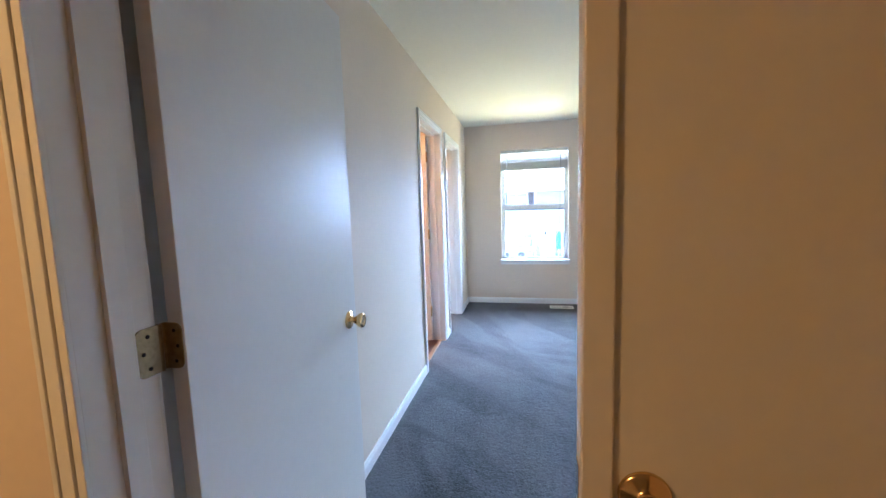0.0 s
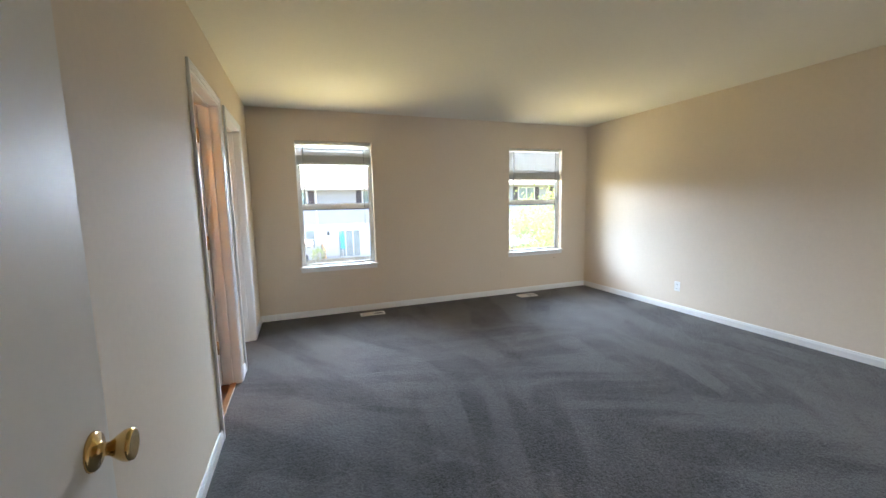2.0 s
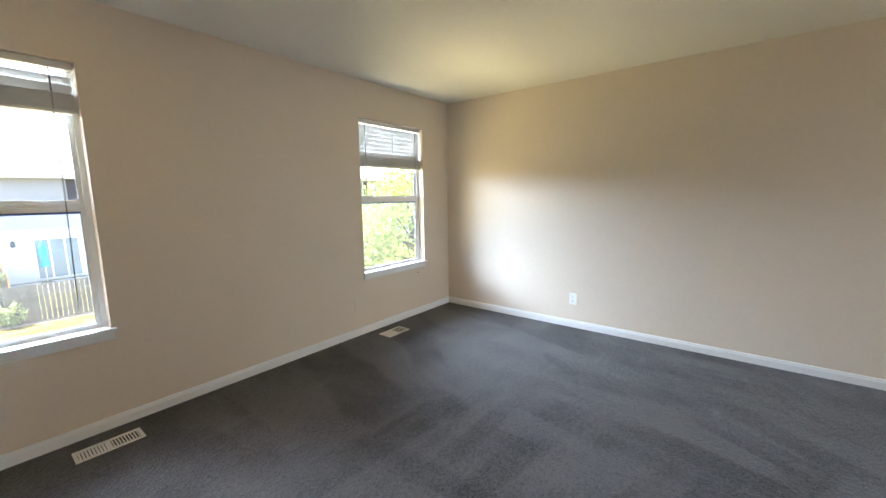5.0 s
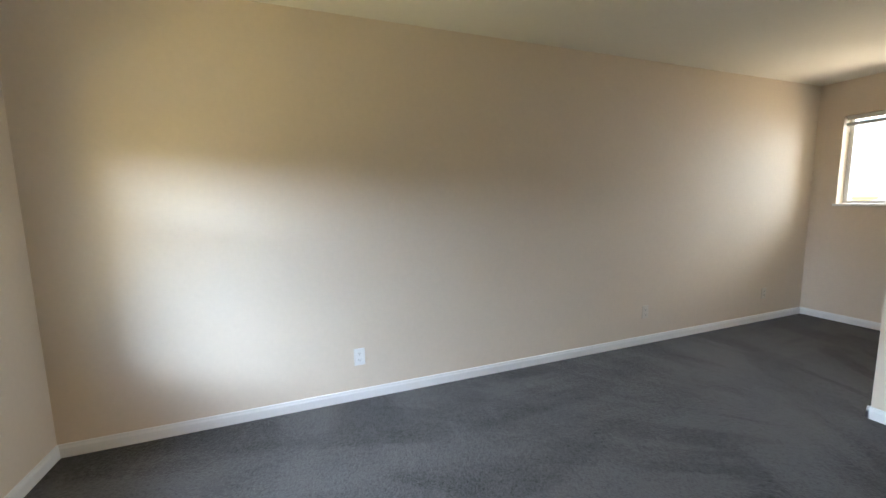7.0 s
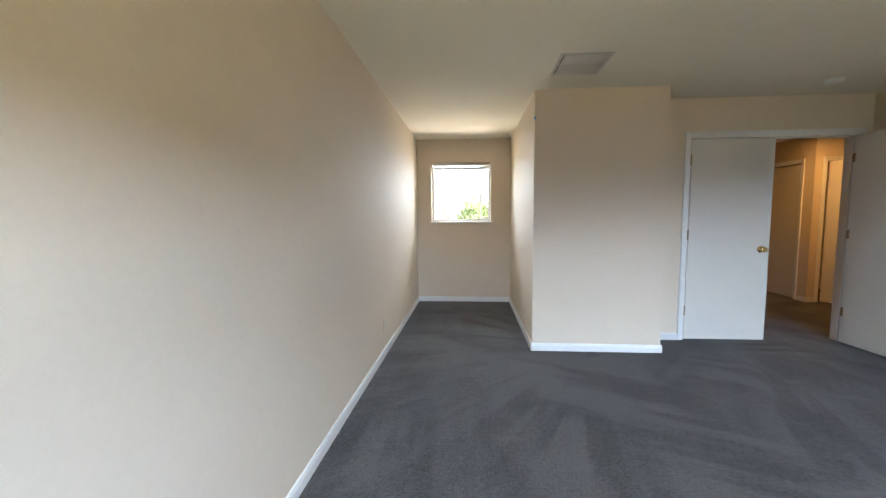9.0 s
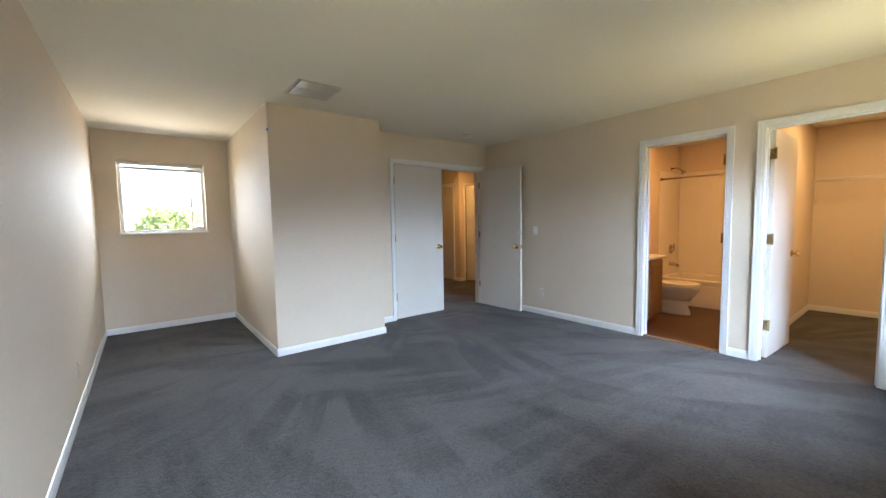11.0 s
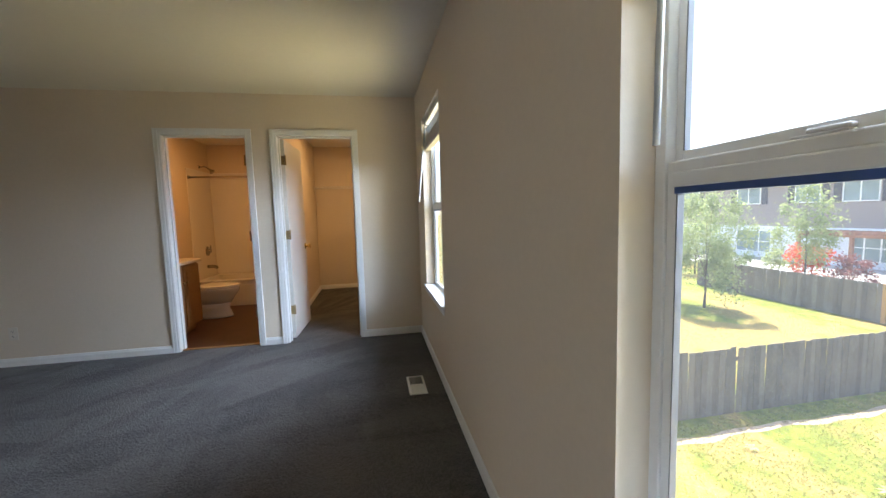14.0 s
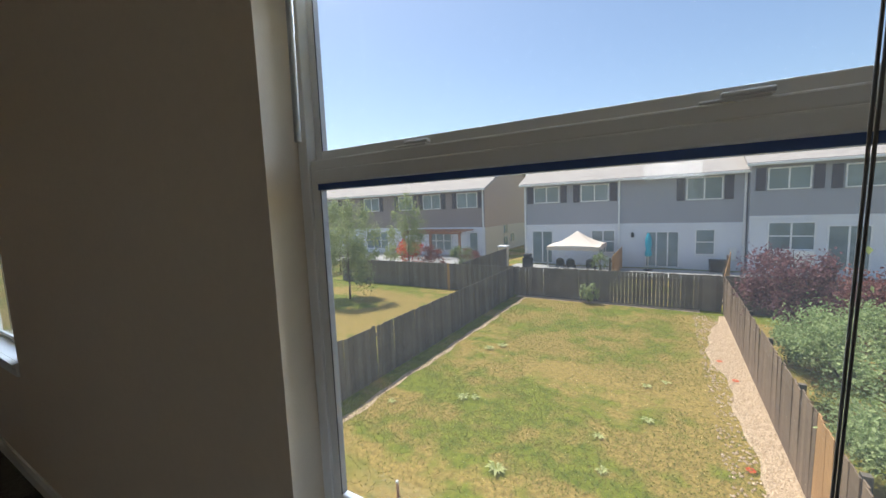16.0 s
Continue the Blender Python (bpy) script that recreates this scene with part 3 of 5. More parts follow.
bath_door = thing("door_2", "white bathroom door swung open inside a moulded frame", "door", (-0.06, 2.76, 0), kind="structure")
jamb(bath_door, "y", -T - 0.002, 0.002, *BATH, DOOR_H, (-0.083, -0.05))
casing(bath_door, "y", 0.0, *BATH, DOOR_H, 1)
casing(bath_door, "y", -T, *BATH, DOOR_H, -1)
leaf(bath_door, (-T, BATH[1] - 0.004), 176, 0.70, 2.03, mirror=1, swing=1, brass="old_brass")
part("threshold", boxes((-0.07, -0.03, BATH[0], BATH[1], 0, 0.012), bevel=0.004), "oak", bath_door, "thin wooden threshold strip")

closet_door = thing("door_3", "white closet door open against the closet wall, brass hinges", "door", (-0.06, 3.76, 0), kind="structure")
jamb(closet_door, "y", -T - 0.002, 0.002, *CLOSET, DOOR_H, (-0.083, -0.05))
casing(closet_door, "y", 0.0, *CLOSET, DOOR_H, 1)
casing(closet_door, "y", -T, *CLOSET, DOOR_H, -1)
leaf(closet_door, (-T, CLOSET[0] + 0.004), 177, 0.705, 2.03, mirror=-1, swing=-1)
part("jamb_hinge_plate", boxes(*[(-T + 0.002, -T + 0.034, CLOSET[0] - 0.0005, CLOSET[0] + 0.002, z - 0.045, z + 0.045) for z in (0.31, 1.088, 1.835)]), "brass", closet_door, "brass hinge plates on the jamb")

hall_door = thing("door_4", "white hall door, shut, with brass knob", "door", (-1.07, -2.6, 0), kind="structure")
casing(hall_door, "y", -1.07, -2.87, -2.11, DOOR_H, 1)
leaf(hall_door, (-1.12, -2.11), 270, 0.755, 2.03, mirror=1, swing=1)
hall_door2 = thing("door_5", "white hall door standing open, brass hinges", "door", (-1.3, -1.88, 0), kind="structure")
casing(hall_door2, "x", -1.88, -2.0, -1.235, DOOR_H, 1)
leaf(hall_door2, (-1.25, -1.872), 117, 0.76, 2.03, mirror=1, swing=1)


# ---- windows ----
def hung_window(name, x0, x1):
    w = thing(name, "white vinyl single-hung window in a deep recess", "window", ((x0 + x1) / 2, YN + 0.17, SILL), kind="structure")
    f0, f1 = YN + 0.076, YN + 0.114
    fw = 0.026
    part("window_frame", boxes((x0, x0 + fw, f0, f1, SILL, HEAD), (x1 - fw, x1, f0, f1, SILL, HEAD), (x0 + fw, x1 - fw, f0, f1, HEAD - fw, HEAD), (x0 + fw, x1 - fw, f0, f1, SILL + 0.001, SILL + 0.012), bevel=0.002), "vinyl", w)
    a, b = x0 + fw, x1 - fw
    st = 0.022
    zm0, zm1, zu = 1.296, 1.343, 1.362
    lower = part("sash", boxes((a, a + st, f0 + 0.006, f0 + 0.021, SILL + 0.012, zm1), (b - st, b, f0 + 0.006, f0 + 0.021, SILL + 0.012, zm1), (a + st, b - st, f0 + 0.006, f0 + 0.021, SILL + 0.012, SILL + 0.03),
                 (a + st, b - st, f0 - 0.006, f0 + 0.021, zm0, zm0 + 0.026), (a + st, b - st, f0 + 0.002, f0 + 0.021, zm0 + 0.026, zm1), bevel=0.003), "vinyl", w, "lower sash with a broad meeting rail")
    part("sash", boxes((a, a + 0.018, f0 + 0.0215, f0 + 0.0345, zm0, HEAD - fw), (b - 0.018, b, f0 + 0.0215, f0 + 0.0345, zm0, HEAD - fw), (a + 0.018, b - 0.018, f0 + 0.0215, f0 + 0.0345, zm0, zu), (a + 0.018, b - 0.018, f0 + 0.0215, f0 + 0.0345, HEAD - fw - 0.03, HEAD - fw), bevel=0.002), "vinyl", w, "upper sash")
    for z0, z1, y in ((SILL + 0.03, zm0, f0 + 0.012), (zu, HEAD - fw - 0.03, f0 + 0.028)):
        p = part("pane", boxes((a + 0.018, b - 0.018, y, y + 0.004, z0, z1)), "glass", w, "clear glass pane")
        p.visible_shadow = False
    for gx, inset, z0, z1, y0, y1 in ((a + 0.018, 1, zu, HEAD - fw - 0.03, f0 + 0.022, f0 + 0.034), (b - 0.018, -1, zu, HEAD - fw - 0.03, f0 + 0.022, f0 + 0.034), (a + st, 1, SILL + 0.03, zm0 - 0.012, f0 + 0.0065, f0 + 0.0205), (b - st, -1, SILL + 0.03, zm0 - 0.012, f0 + 0.0065, f0 + 0.0205)):
        part("gasket", boxes((min(gx, gx + 0.003 * inset), max(gx, gx + 0.003 * inset), y0, y1, z0, z1)), "gasket_grey", w, "grey glazing gasket")
    screen = part("insect_screen", boxes((a, b, f0 + 0.0365, f0 + 0.037, SILL + 0.012, zm1)), "screen", w, "fine grey insect screen over the lower sash")
    screen.visible_shadow = False
    for lx in (x0 + 0.27, x1 - 0.20):
        bm = boxes((lx - 0.032, lx + 0.032, f0 + 0.004, f0 + 0.0205, zm1, zm1 + 0.004), bevel=0.0015)
        add_box(bm, lx - 0.012, lx + 0.036, f0 + 0.002, f0 + 0.014, zm1 + 0.004, zm1 + 0.010, 0.002)
        part("sash_lock", bm, "vinyl", lower, "small cam lock on the meeting rail")
    # deeper than a gasket: its lower edge paints the rail's shade
    part("gasket", boxes((a + st, b - st, f0 + 0.002, f0 + 0.0205, zm0 - 0.012, zm0)), "navy", lower, "glazing gasket, thickened and tinted blue for the backlit shade under the rail")
    sill = boxes((x0 - 0.022, x1 + 0.022, YN - 0.024, YN - 0.0005, SILL - 0.018, SILL + 0.004), (x0, x1, YN - 0.0005, f0, SILL + 0.0005, SILL + 0.004), bevel=0.002)
    add_box(sill, x0 - 0.012, x1 + 0.012, YN - 0.012, YN - 0.0005, SILL - 0.062, SILL - 0.018, 0.002)
    part("window_sill", sill, "trim", w, "white painted sill with a thin apron")
    return w


hung_window("window_1", *W1)
hung_window("window_2", *W2)
w3 = thing("window_3", "white vinyl sliding window in the nook wall", "window", (4.0, YS - 0.15, 1.217), kind="structure")
part("window_frame", boxes((W3[0], W3[0] + 0.035, YS - 0.19, YS - 0.12, 1.217, HEAD), (W3[1] - 0.035, W3[1], YS - 0.19, YS - 0.12, 1.217, HEAD), (W3[0] + 0.035, W3[1] - 0.035, YS - 0.19, YS - 0.12, 1.217, 1.252), (W3[0] + 0.035, W3[1] - 0.035, YS - 0.19, YS - 0.12, HEAD - 0.035, HEAD), bevel=0.002), "vinyl", w3)
part("sash", boxes((3.70, 3.72, YS - 0.15, YS - 0.125, 1.252, HEAD - 0.035), (3.595, 3.70, YS - 0.15, YS - 0.125, 1.252, 1.28), (3.595, 3.70, YS - 0.15, YS - 0.125, HEAD - 0.065, HEAD - 0.035), bevel=0.002), "vinyl", w3, "narrow sliding sash stile")
pn = part("pane", boxes((W3[0] + 0.035, W3[1] - 0.035, YS - 0.16, YS - 0.156, 1.252, HEAD - 0.035)), "glass", w3, "clear glass pane")
pn.visible_shadow = False
part("window_sill", boxes((W3[0] - 0.02, W3[1] + 0.02, YS + 0.0005, YS + 0.022, 1.197, 1.22), (W3[0], W3[1], YS - 0.12, YS + 0.0005, 1.2175, 1.221), bevel=0.002), "trim", w3, "white painted sill")


# ---- blinds ----
def blind(x0, x1, y, top, stack_top, stack_bottom, label, wand=True, gap=0.0415, face=-1, lean=0.0):
    b = thing("window_blind", label, "blind", ((x0 + x1) / 2, y, top))
    part("headrail", boxes((x0, x1, y - 0.022, y + 0.022, top - 0.038, top), bevel=0.002), "slat", b)
    if gap and stack_top < top - 0.08:
        bm = bmesh.new()
        n = int((top - 0.0395 - stack_top) / gap)
        for i in range(n):
            z = stack_top + 0.0185 + i * gap
            add_box(bm, x0 + 0.004, x1 - 0.004, -0.024, 0.024, -0.0015, 0.0015, mat=Matrix.Translation((0, y, z)) @ Matrix.Rotation(radians(67 * face), 4, "X"))
            part("slat", bm, "slat", b)
            bm = bmesh.new()
        bm.free()
    n = max(3, int((stack_top - stack_bottom - 0.018) / 0.0052))
    for i in range(n):
        z = stack_bottom + 0.018 + i * 0.0052
        dx = 0.002 * math.sin(i * 2.3)
        part("slat", boxes((x0 + 0.004 + dx, x1 - 0.004 + dx, y - 0.025 + dx, y + 0.025 + dx, z, z + 0.0036)), "slat", b)
    part("bottom_rail", boxes((x0 + 0.003, x1 - 0.003, y - 0.026, y + 0.026, stack_bottom, stack_bottom + 0.017), bevel=0.003), "slat", b)
    for k in (0.12, 0.5, 0.88):
        x = x0 + (x1 - x0) * k
        bm = add_tube(bmesh.new(), ((x, y + 0.027 * face, top - 0.03), (x, y + 0.027 * face, stack_top)), 0.0012, 5)
        add_tube(bm, ((x - 0.004, y + 0.030 * face, stack_top), (x + 0.004, y + 0.034 * face, (stack_top + stack_bottom) / 2), (x + 0.012, y + 0.029 * face, stack_bottom + 0.01)), 0.0014, 5)
        part("ladder_cord", bm, "slat", b)
    if wand:
        xw = x0 + 0.075
        part("tilt_wand", add_tube(bmesh.new(), ((xw, y + 0.024 * face, top - 0.045), (xw - 0.004, y + (0.03 + 0.4 * lean) * face, top - 0.35), (xw - 0.008, y + (0.032 + lean) * face, 1.365)), 0.0062, 8), "wand", b, "long clear plastic tilt wand")
        for dx, zb in ((-0.078, 0.80), (-0.082, 0.74)):
            xc = x1 + dx
            part("lift_cord", add_tube(bmesh.new(), ((xc - 0.008, y + 0.022 * face, top - 0.04), (xc - 0.018, y + 0.028 * face, 1.4), (xc - 0.030, y + 0.026 * face, zb)), 0.0015, 6), "cord", b, "thin dark lift cord")
    return b


blind(W1[0] + 0.012, W1[1] - 0.012, YN + 0.045, HEAD - 0.004, 1.935, 1.825, "white slatted blind raised high in the window recess", lean=0.07)
blind(W2[0] + 0.012, W2[1] - 0.012, YN + 0.045, HEAD - 0.004, 1.75, 1.648, "white slatted blind raised part way in the window recess")
blind(W3[0] + 0.012, W3[1] - 0.012, YS - 0.045, HEAD - 0.004, 2.03, 1.995, "white slatted blind drawn fully up over the nook window", False, 0, 1)


# ---- small fittings ----
def outlet(at, normal, kind="outlet", label="white duplex wall outlet above the baseboard", mat="plate"):
    q = Vector(normal).to_track_quat("Z", "Y").to_matrix().to_4x4()
    m = Matrix.Translation(at) @ q
    o = thing("wall_" + kind, label, kind, at)
    part("cover_plate", boxes((-0.036, 0.036, -0.058, 0.058, 0.0002, 0.0055), bevel=0.002, mat=m), mat, o)
    if kind == "outlet":
        for s in (-1, 1):
            soc = part("socket", boxes((-0.017, 0.017, s * 0.0215 - 0.0135, s * 0.0215 + 0.0135, 0.0055, 0.0075), bevel=0.0015, mat=m), mat, o)
            part("slots", boxes((-0.008, -0.0058, s * 0.0215 - 0.001, s * 0.0215 + 0.008, 0.0075, 0.0078), (0.0058, 0.008, s * 0.0215 - 0.001, s * 0.0215 + 0.008, 0.0075, 0.0078), (-0.0025, 0.0025, s * 0.0215 - 0.009, s * 0.0215 - 0.0045, 0.0075, 0.0078), mat=m), "dark", soc, "dark socket slots")
    elif kind == "switch":
        part("toggle", boxes((-0.005, 0.005, -0.004, 0.012, 0.0055, 0.017), bevel=0.0015, mat=m), mat, o)
    for s in ((-0.042, 0.042) if kind == "switch" else (0,)):
        part("screw", boxes((-0.003, 0.003, s - 0.003, s + 0.003, 0.0055, 0.0066), bevel=0.001, mat=m), mat, o)
    return o


outlet((XE, 3.155, 0.297), (-1, 0, 0))
ALMOND = "almond duplex wall outlet above the baseboard"
outlet((XE, 0.612, 0.297), (-1, 0, 0), "outlet", ALMOND, "plate_beige")
outlet((XE, -1.05, 0.297), (-1, 0, 0), "outlet", ALMOND, "plate_beige")
outlet((0, 1.065, 0.297), (1, 0, 0), "outlet", ALMOND, "plate_beige")
outlet((3.43, YS, 0.285), (0, 1, 0), "outlet", ALMOND, "plate_beige")
outlet((0, 0.957, 1.15), (1, 0, 0), "switch", "white toggle light switch on the beige wall", "plate")
outlet((3.20, YN, 0.297), (0, -1, 0), "plate", "painted-over blank wall plate below the window", "wall")
outlet((-1.02, 1.75, 1.22), (0, 1, 0), "outlet", "white outlet above the bathroom counter")
tagged(part("wall_scuff", boxes((4.075, 4.10, YN - 0.003, YN - 0.0005, 0.478, 0.487), bevel=0.001), "old_brass"), "small brown chip in the wall paint under the window", "scuff")
tp = boxes((BX1 + 0.0004, BX1 + 0.0012, BY - 0.045, BY + 0.0012, 2.178, 2.203))
add_box(tp, BX1 - 0.010, BX1 + 0.0012, BY + 0.0004, BY + 0.0012, 2.178, 2.203)
tagged(part("masking_tape", tp, "tape"), "scrap of blue masking tape on the wall corner", "tape")


def register(x0, x1, y0, y1):
    r = thing("floor_register", "white metal floor vent set in the carpet", "vent", ((x0 + x1) / 2, (y0 + y1) / 2, 0), group="floor vents under the windows")
    b = 0.016
    part("frame", boxes((x0, x1, y0, y0 + b, 0.0005, 0.008), (x0, x1, y1 - b, y1, 0.0005, 0.008), (x0, x0 + b, y0 + b, y1 - b, 0.0005, 0.008), (x1 - b, x1, y0 + b, y1 - b, 0.0005, 0.008), ((x0 + x1) / 2 - 0.006, (x0 + x1) / 2 + 0.006, y0 + b, y1 - b, 0.0005, 0.0075), bevel=0.002), "metal_white", r)
    # no hole below: a thin black sheet gives the opening's shade
    part("shade_sheet", boxes((x0 + b, x1 - b, y0 + b, y1 - b, 0.0003, 0.0008)), "dark", r, "black sheet painting the shade below the louvres")
    xm = (x0 + x1) / 2
    for u0, u1, tilt in ((x0 + b, xm - 0.006, -38), (xm + 0.006, x1 - b, 38)):
        n = 9
        for i in range(n):
            x = u0 + (u1 - u0) * (i + 0.5) / n
            part("louvre", boxes((-0.0055, 0.0055, y0 + b, y1 - b, -0.0005, 0.0005), mat=Matrix.Translation((x, 0, 0.005)) @ Matrix.Rotation(radians(tilt), 4, "Y")), "metal_white", r)
    return r


register(1.117, 1.415, 4.482, 4.610)
register(3.335, 3.612, 4.458, 4.610)

grille = thing("ceiling_vent", "grey louvred return-air grille in the ceiling", "vent", (3.02, 0.965, H))
gx0, gx1, gy0, gy1 = 2.835, 3.215, 0.765, 1.165
part("frame", boxes((gx0, gx1, gy0, gy0 + 0.025, H - 0.008, H - 0.0005), (gx0, gx1, gy1 - 0.025, gy1, H - 0.008, H - 0.0005), (gx0, gx0 + 0.025, gy0 + 0.025, gy1 - 0.025, H - 0.008, H - 0.0005), (gx1 - 0.025, gx1, gy0 + 0.025, gy1 - 0.025, H - 0.008, H - 0.0005), (gx0 + 0.025, gx1 - 0.025, 0.958, 0.972, H - 0.008, H - 0.0005), bevel=0.002), "grille", grille)
# flat black sheet on the ceiling in place of the shade behind
part("shade_sheet", boxes((gx0 + 0.025, gx1 - 0.025, gy0 + 0.025, gy1 - 0.025, H - 0.0015, H - 0.0005)), "dark", grille, "black sheet painting the shade behind the slats")
for i in range(22):
    x = gx0 + 0.033 + i * 0.0146
    part("slat", boxes((-0.0062, 0.0062, gy0 + 0.025, gy1 - 0.025, -0.0005, 0.0005), mat=Matrix.Translation((x, 0, H - 0.006)) @ Matrix.Rotation(radians(-52), 4, "Y")), "grille", grille)
smoke = thing("smoke_detector", "round white smoke detector on the ceiling", "smoke detector", (0.76, 0.435, H))
part("body", add_lathe(bmesh.new(), ((0.066, 0), (0.066, 0.012), (0.058, 0.03), (0.04, 0.037), (0.02, 0.038)), Matrix.Translation((0.76, 0.435, H)) @ Matrix.Rotation(math.pi, 4, "X"), 28), "plate", smoke)
part("grille_ring", add_lathe(bmesh.new(), ((0.069, 0.004), (0.070, 0.007), (0.069, 0.010)), Matrix.Translation((0.76, 0.435, H)) @ Matrix.Rotation(math.pi, 4, "X"), 28), "grille", smoke)

# ---- closet ----
shelf = thing("wire_shelf", "white wire closet shelf along the back wall", "shelf", (-2.7, 4.0, 1.75))
for x in (-2.86, -2.56):
    part("rail", add_tube(bmesh.new(), ((x, 3.335, 1.75), (x, YN - 0.003, 1.75)), 0.004, 6), "metal_white", shelf)
part("front_rail", add_tube(bmesh.new(), ((-2.555, 3.335, 1.715), (-2.555, YN - 0.003, 1.715)), 0.004, 6), "metal_white", shelf)
for i in range(52):
    y = 3.345 + i * 0.027
    part("wire", add_tube(bmesh.new(), ((-2.862, y, 1.754), (-2.558, y, 1.754), (-2.552, y, 1.714)), 0.0016, 4), "metal_white", shelf)
for y in (3.36, 4.2):
    part("bracket", add_tube(bmesh.new(), ((-2.565, y, 1.745), (-2.866, y, 1.45)), 0.004, 6), "metal_white", shelf)

# ---- bathroom ----
van = thing("bathroom_vanity", "oak bathroom vanity with panelled doors", "vanity", (-0.5, 2.0, 0))
part("body", boxes((-0.88, -0.125, 1.752, 2.235, 0.09, 0.79), (-0.87, -0.125, 1.752, 2.17, 0.004, 0.09), bevel=0.002), "oak", van)
for x0, x1 in ((-0.87, -0.51), (-0.495, -0.14)):
    d = part("cabinet_door", boxes((x0, x1, 2.237, 2.255, 0.11, 0.77), bevel=0.004), "oak", van)
    part("panel", boxes((x0 + 0.055, x1 - 0.055, 2.2555, 2.262, 0.17, 0.71), bevel=0.005), "oak", d)
    part("door_pull", add_lathe(bmesh.new(), ((0.008, 0), (0.006, 0.012), (0.014, 0.02), (0.012, 0.026)), Matrix.Translation(((x0 if x0 > -0.6 else x1) + (0.03 if x0 > -0.6 else -0.03), 2.255, 0.6)) @ Matrix.Rotation(radians(-90), 4, "X"), 12), "old_brass", d)
ct = boxes((-0.905, -0.125, 1.752, 2.285, 0.792, 0.828), bevel=0.008)
add_box(ct, -0.905, -0.125, 1.752, 1.772, 0.829, 0.925, 0.004)
tagged(part("countertop", ct, "counter"), "cream moulded vanity top with a backsplash", "countertop")

toilet = thing("toilet", "white ceramic toilet with closed lid beside the bathtub", "toilet", (-1.36, 2.1, 0.004))


def oval_stack(rows, n=28):
    """rows: (z, centre y, half width, half length front, half length back)."""
    bm = bmesh.new()
    rings = []
    for z, cy, w, lf, lb in rows:
        ring = []
        for i in range(n):
            a = 2 * math.pi * i / n
            s = math.sin(a)
            ring.append(bm.verts.new((-1.36 + w * math.cos(a), cy + (lf if s > 0 else lb) * s, z)))
        rings.append(ring)
    for p, q in zip(rings, rings[1:]):
        for i in range(n):
            bm.faces.new((p[i], p[(i + 1) % n], q[(i + 1) % n], q[i])).smooth = True
    bm.faces.new(rings[0][::-1])
    bm.faces.new(rings[-1])
    return bm


part("base", oval_stack(((0.004, 2.2, 0.115, 0.22, 0.28), (0.03, 2.2, 0.112, 0.215, 0.28), (0.12, 2.19, 0.098, 0.19, 0.27), (0.2, 2.2, 0.105, 0.205, 0.27))), "ceramic", toilet)
part("bowl", oval_stack(((0.19, 2.2, 0.105, 0.205, 0.27), (0.26, 2.22, 0.135, 0.23, 0.28), (0.33, 2.23, 0.17, 0.275, 0.28), (0.375, 2.23, 0.183, 0.285, 0.28), (0.39, 2.23, 0.18, 0.28, 0.28))), "ceramic", toilet)
part("seat", oval_stack(((0.391, 2.235, 0.183, 0.285, 0.22), (0.396, 2.235, 0.188, 0.29, 0.22), (0.408, 2.235, 0.186, 0.288, 0.22))), "ceramic", toilet)
part("lid", oval_stack(((0.409, 2.235, 0.186, 0.288, 0.22), (0.422, 2.235, 0.184, 0.286, 0.22), (0.43, 2.235, 0.16, 0.25, 0.19))), "ceramic", toilet)
tank = part("tank", boxes((-1.57, -1.15, 1.757, 1.94, 0.39, 0.73), bevel=0.02), "ceramic", toilet)
part("tank_lid", boxes((-1.58, -1.14, 1.756, 1.95, 0.731, 0.765), bevel=0.01), "ceramic", tank)
part("flush_lever", boxes((-1.53, -1.46, 1.941, 1.955, 0.66, 0.675), bevel=0.004), "chrome", tank, "chrome flush lever")

tub = thing("bathtub", "white alcove bathtub with a plain apron", "bathtub", (-2.32, 2.48, 0.004))
part("apron", boxes((-1.985, -1.955, 1.752, 3.218, 0.004, 0.36), (-1.955, -1.945, 1.80, 3.17, 0.05, 0.31), bevel=0.005), "fibreglass", tub)
part("rim", boxes((-2.03, -1.935, 1.752, 3.218, 0.361, 0.39), (-2.698, -2.62, 1.752, 3.218, 0.361, 0.39), (-2.62, -2.03, 1.752, 1.84, 0.361, 0.39), (-2.62, -2.03, 3.12, 3.218, 0.361, 0.39), bevel=0.012), "fibreglass", tub)
part("basin", boxes((-2.64, -2.02, 1.82, 3.14, 0.05, 0.07), (-2.64, -2.62, 1.82, 3.14, 0.07, 0.37), (-2.04, -2.02, 1.82, 3.14, 0.07, 0.37), (-2.62, -2.04, 1.82, 1.84, 0.07, 0.37), (-2.62, -2.04, 3.12, 3.14, 0.07, 0.37), bevel=0.006), "fibreglass", tub)
sur = thing("shower_surround", "white fibreglass shower wall panels above the tub", "shower", (-2.6, 2.4, 0.39))
part("end_panel", boxes((-2.685, -1.93, 1.7515, 1.765, 0.392, 2.0), bevel=0.004), "fibreglass", sur)
part("back_panel", boxes((-2.699, -2.686, 1.7655, 3.219, 0.392, 2.0), bevel=0.004), "fibreglass", sur)
rod = thing("shower_rod", "straight chrome shower curtain rod", "rod", (-1.96, 2.48, 1.87))
part("tube", add_tube(bmesh.new(), ((-1.96, 1.768, 1.868), (-1.96, 3.218, 1.868)), 0.0125, 12), "chrome", rod)
for y, a in ((1.766, -90), (3.219, 90)):
    part("flange", add_lathe(bmesh.new(), ((0.028, 0), (0.026, 0.012), (0.015, 0.022)), Matrix.Translation((-1.96, y, 1.868)) @ Matrix.Rotation(radians(a), 4, "X"), 16), "chrome", rod)
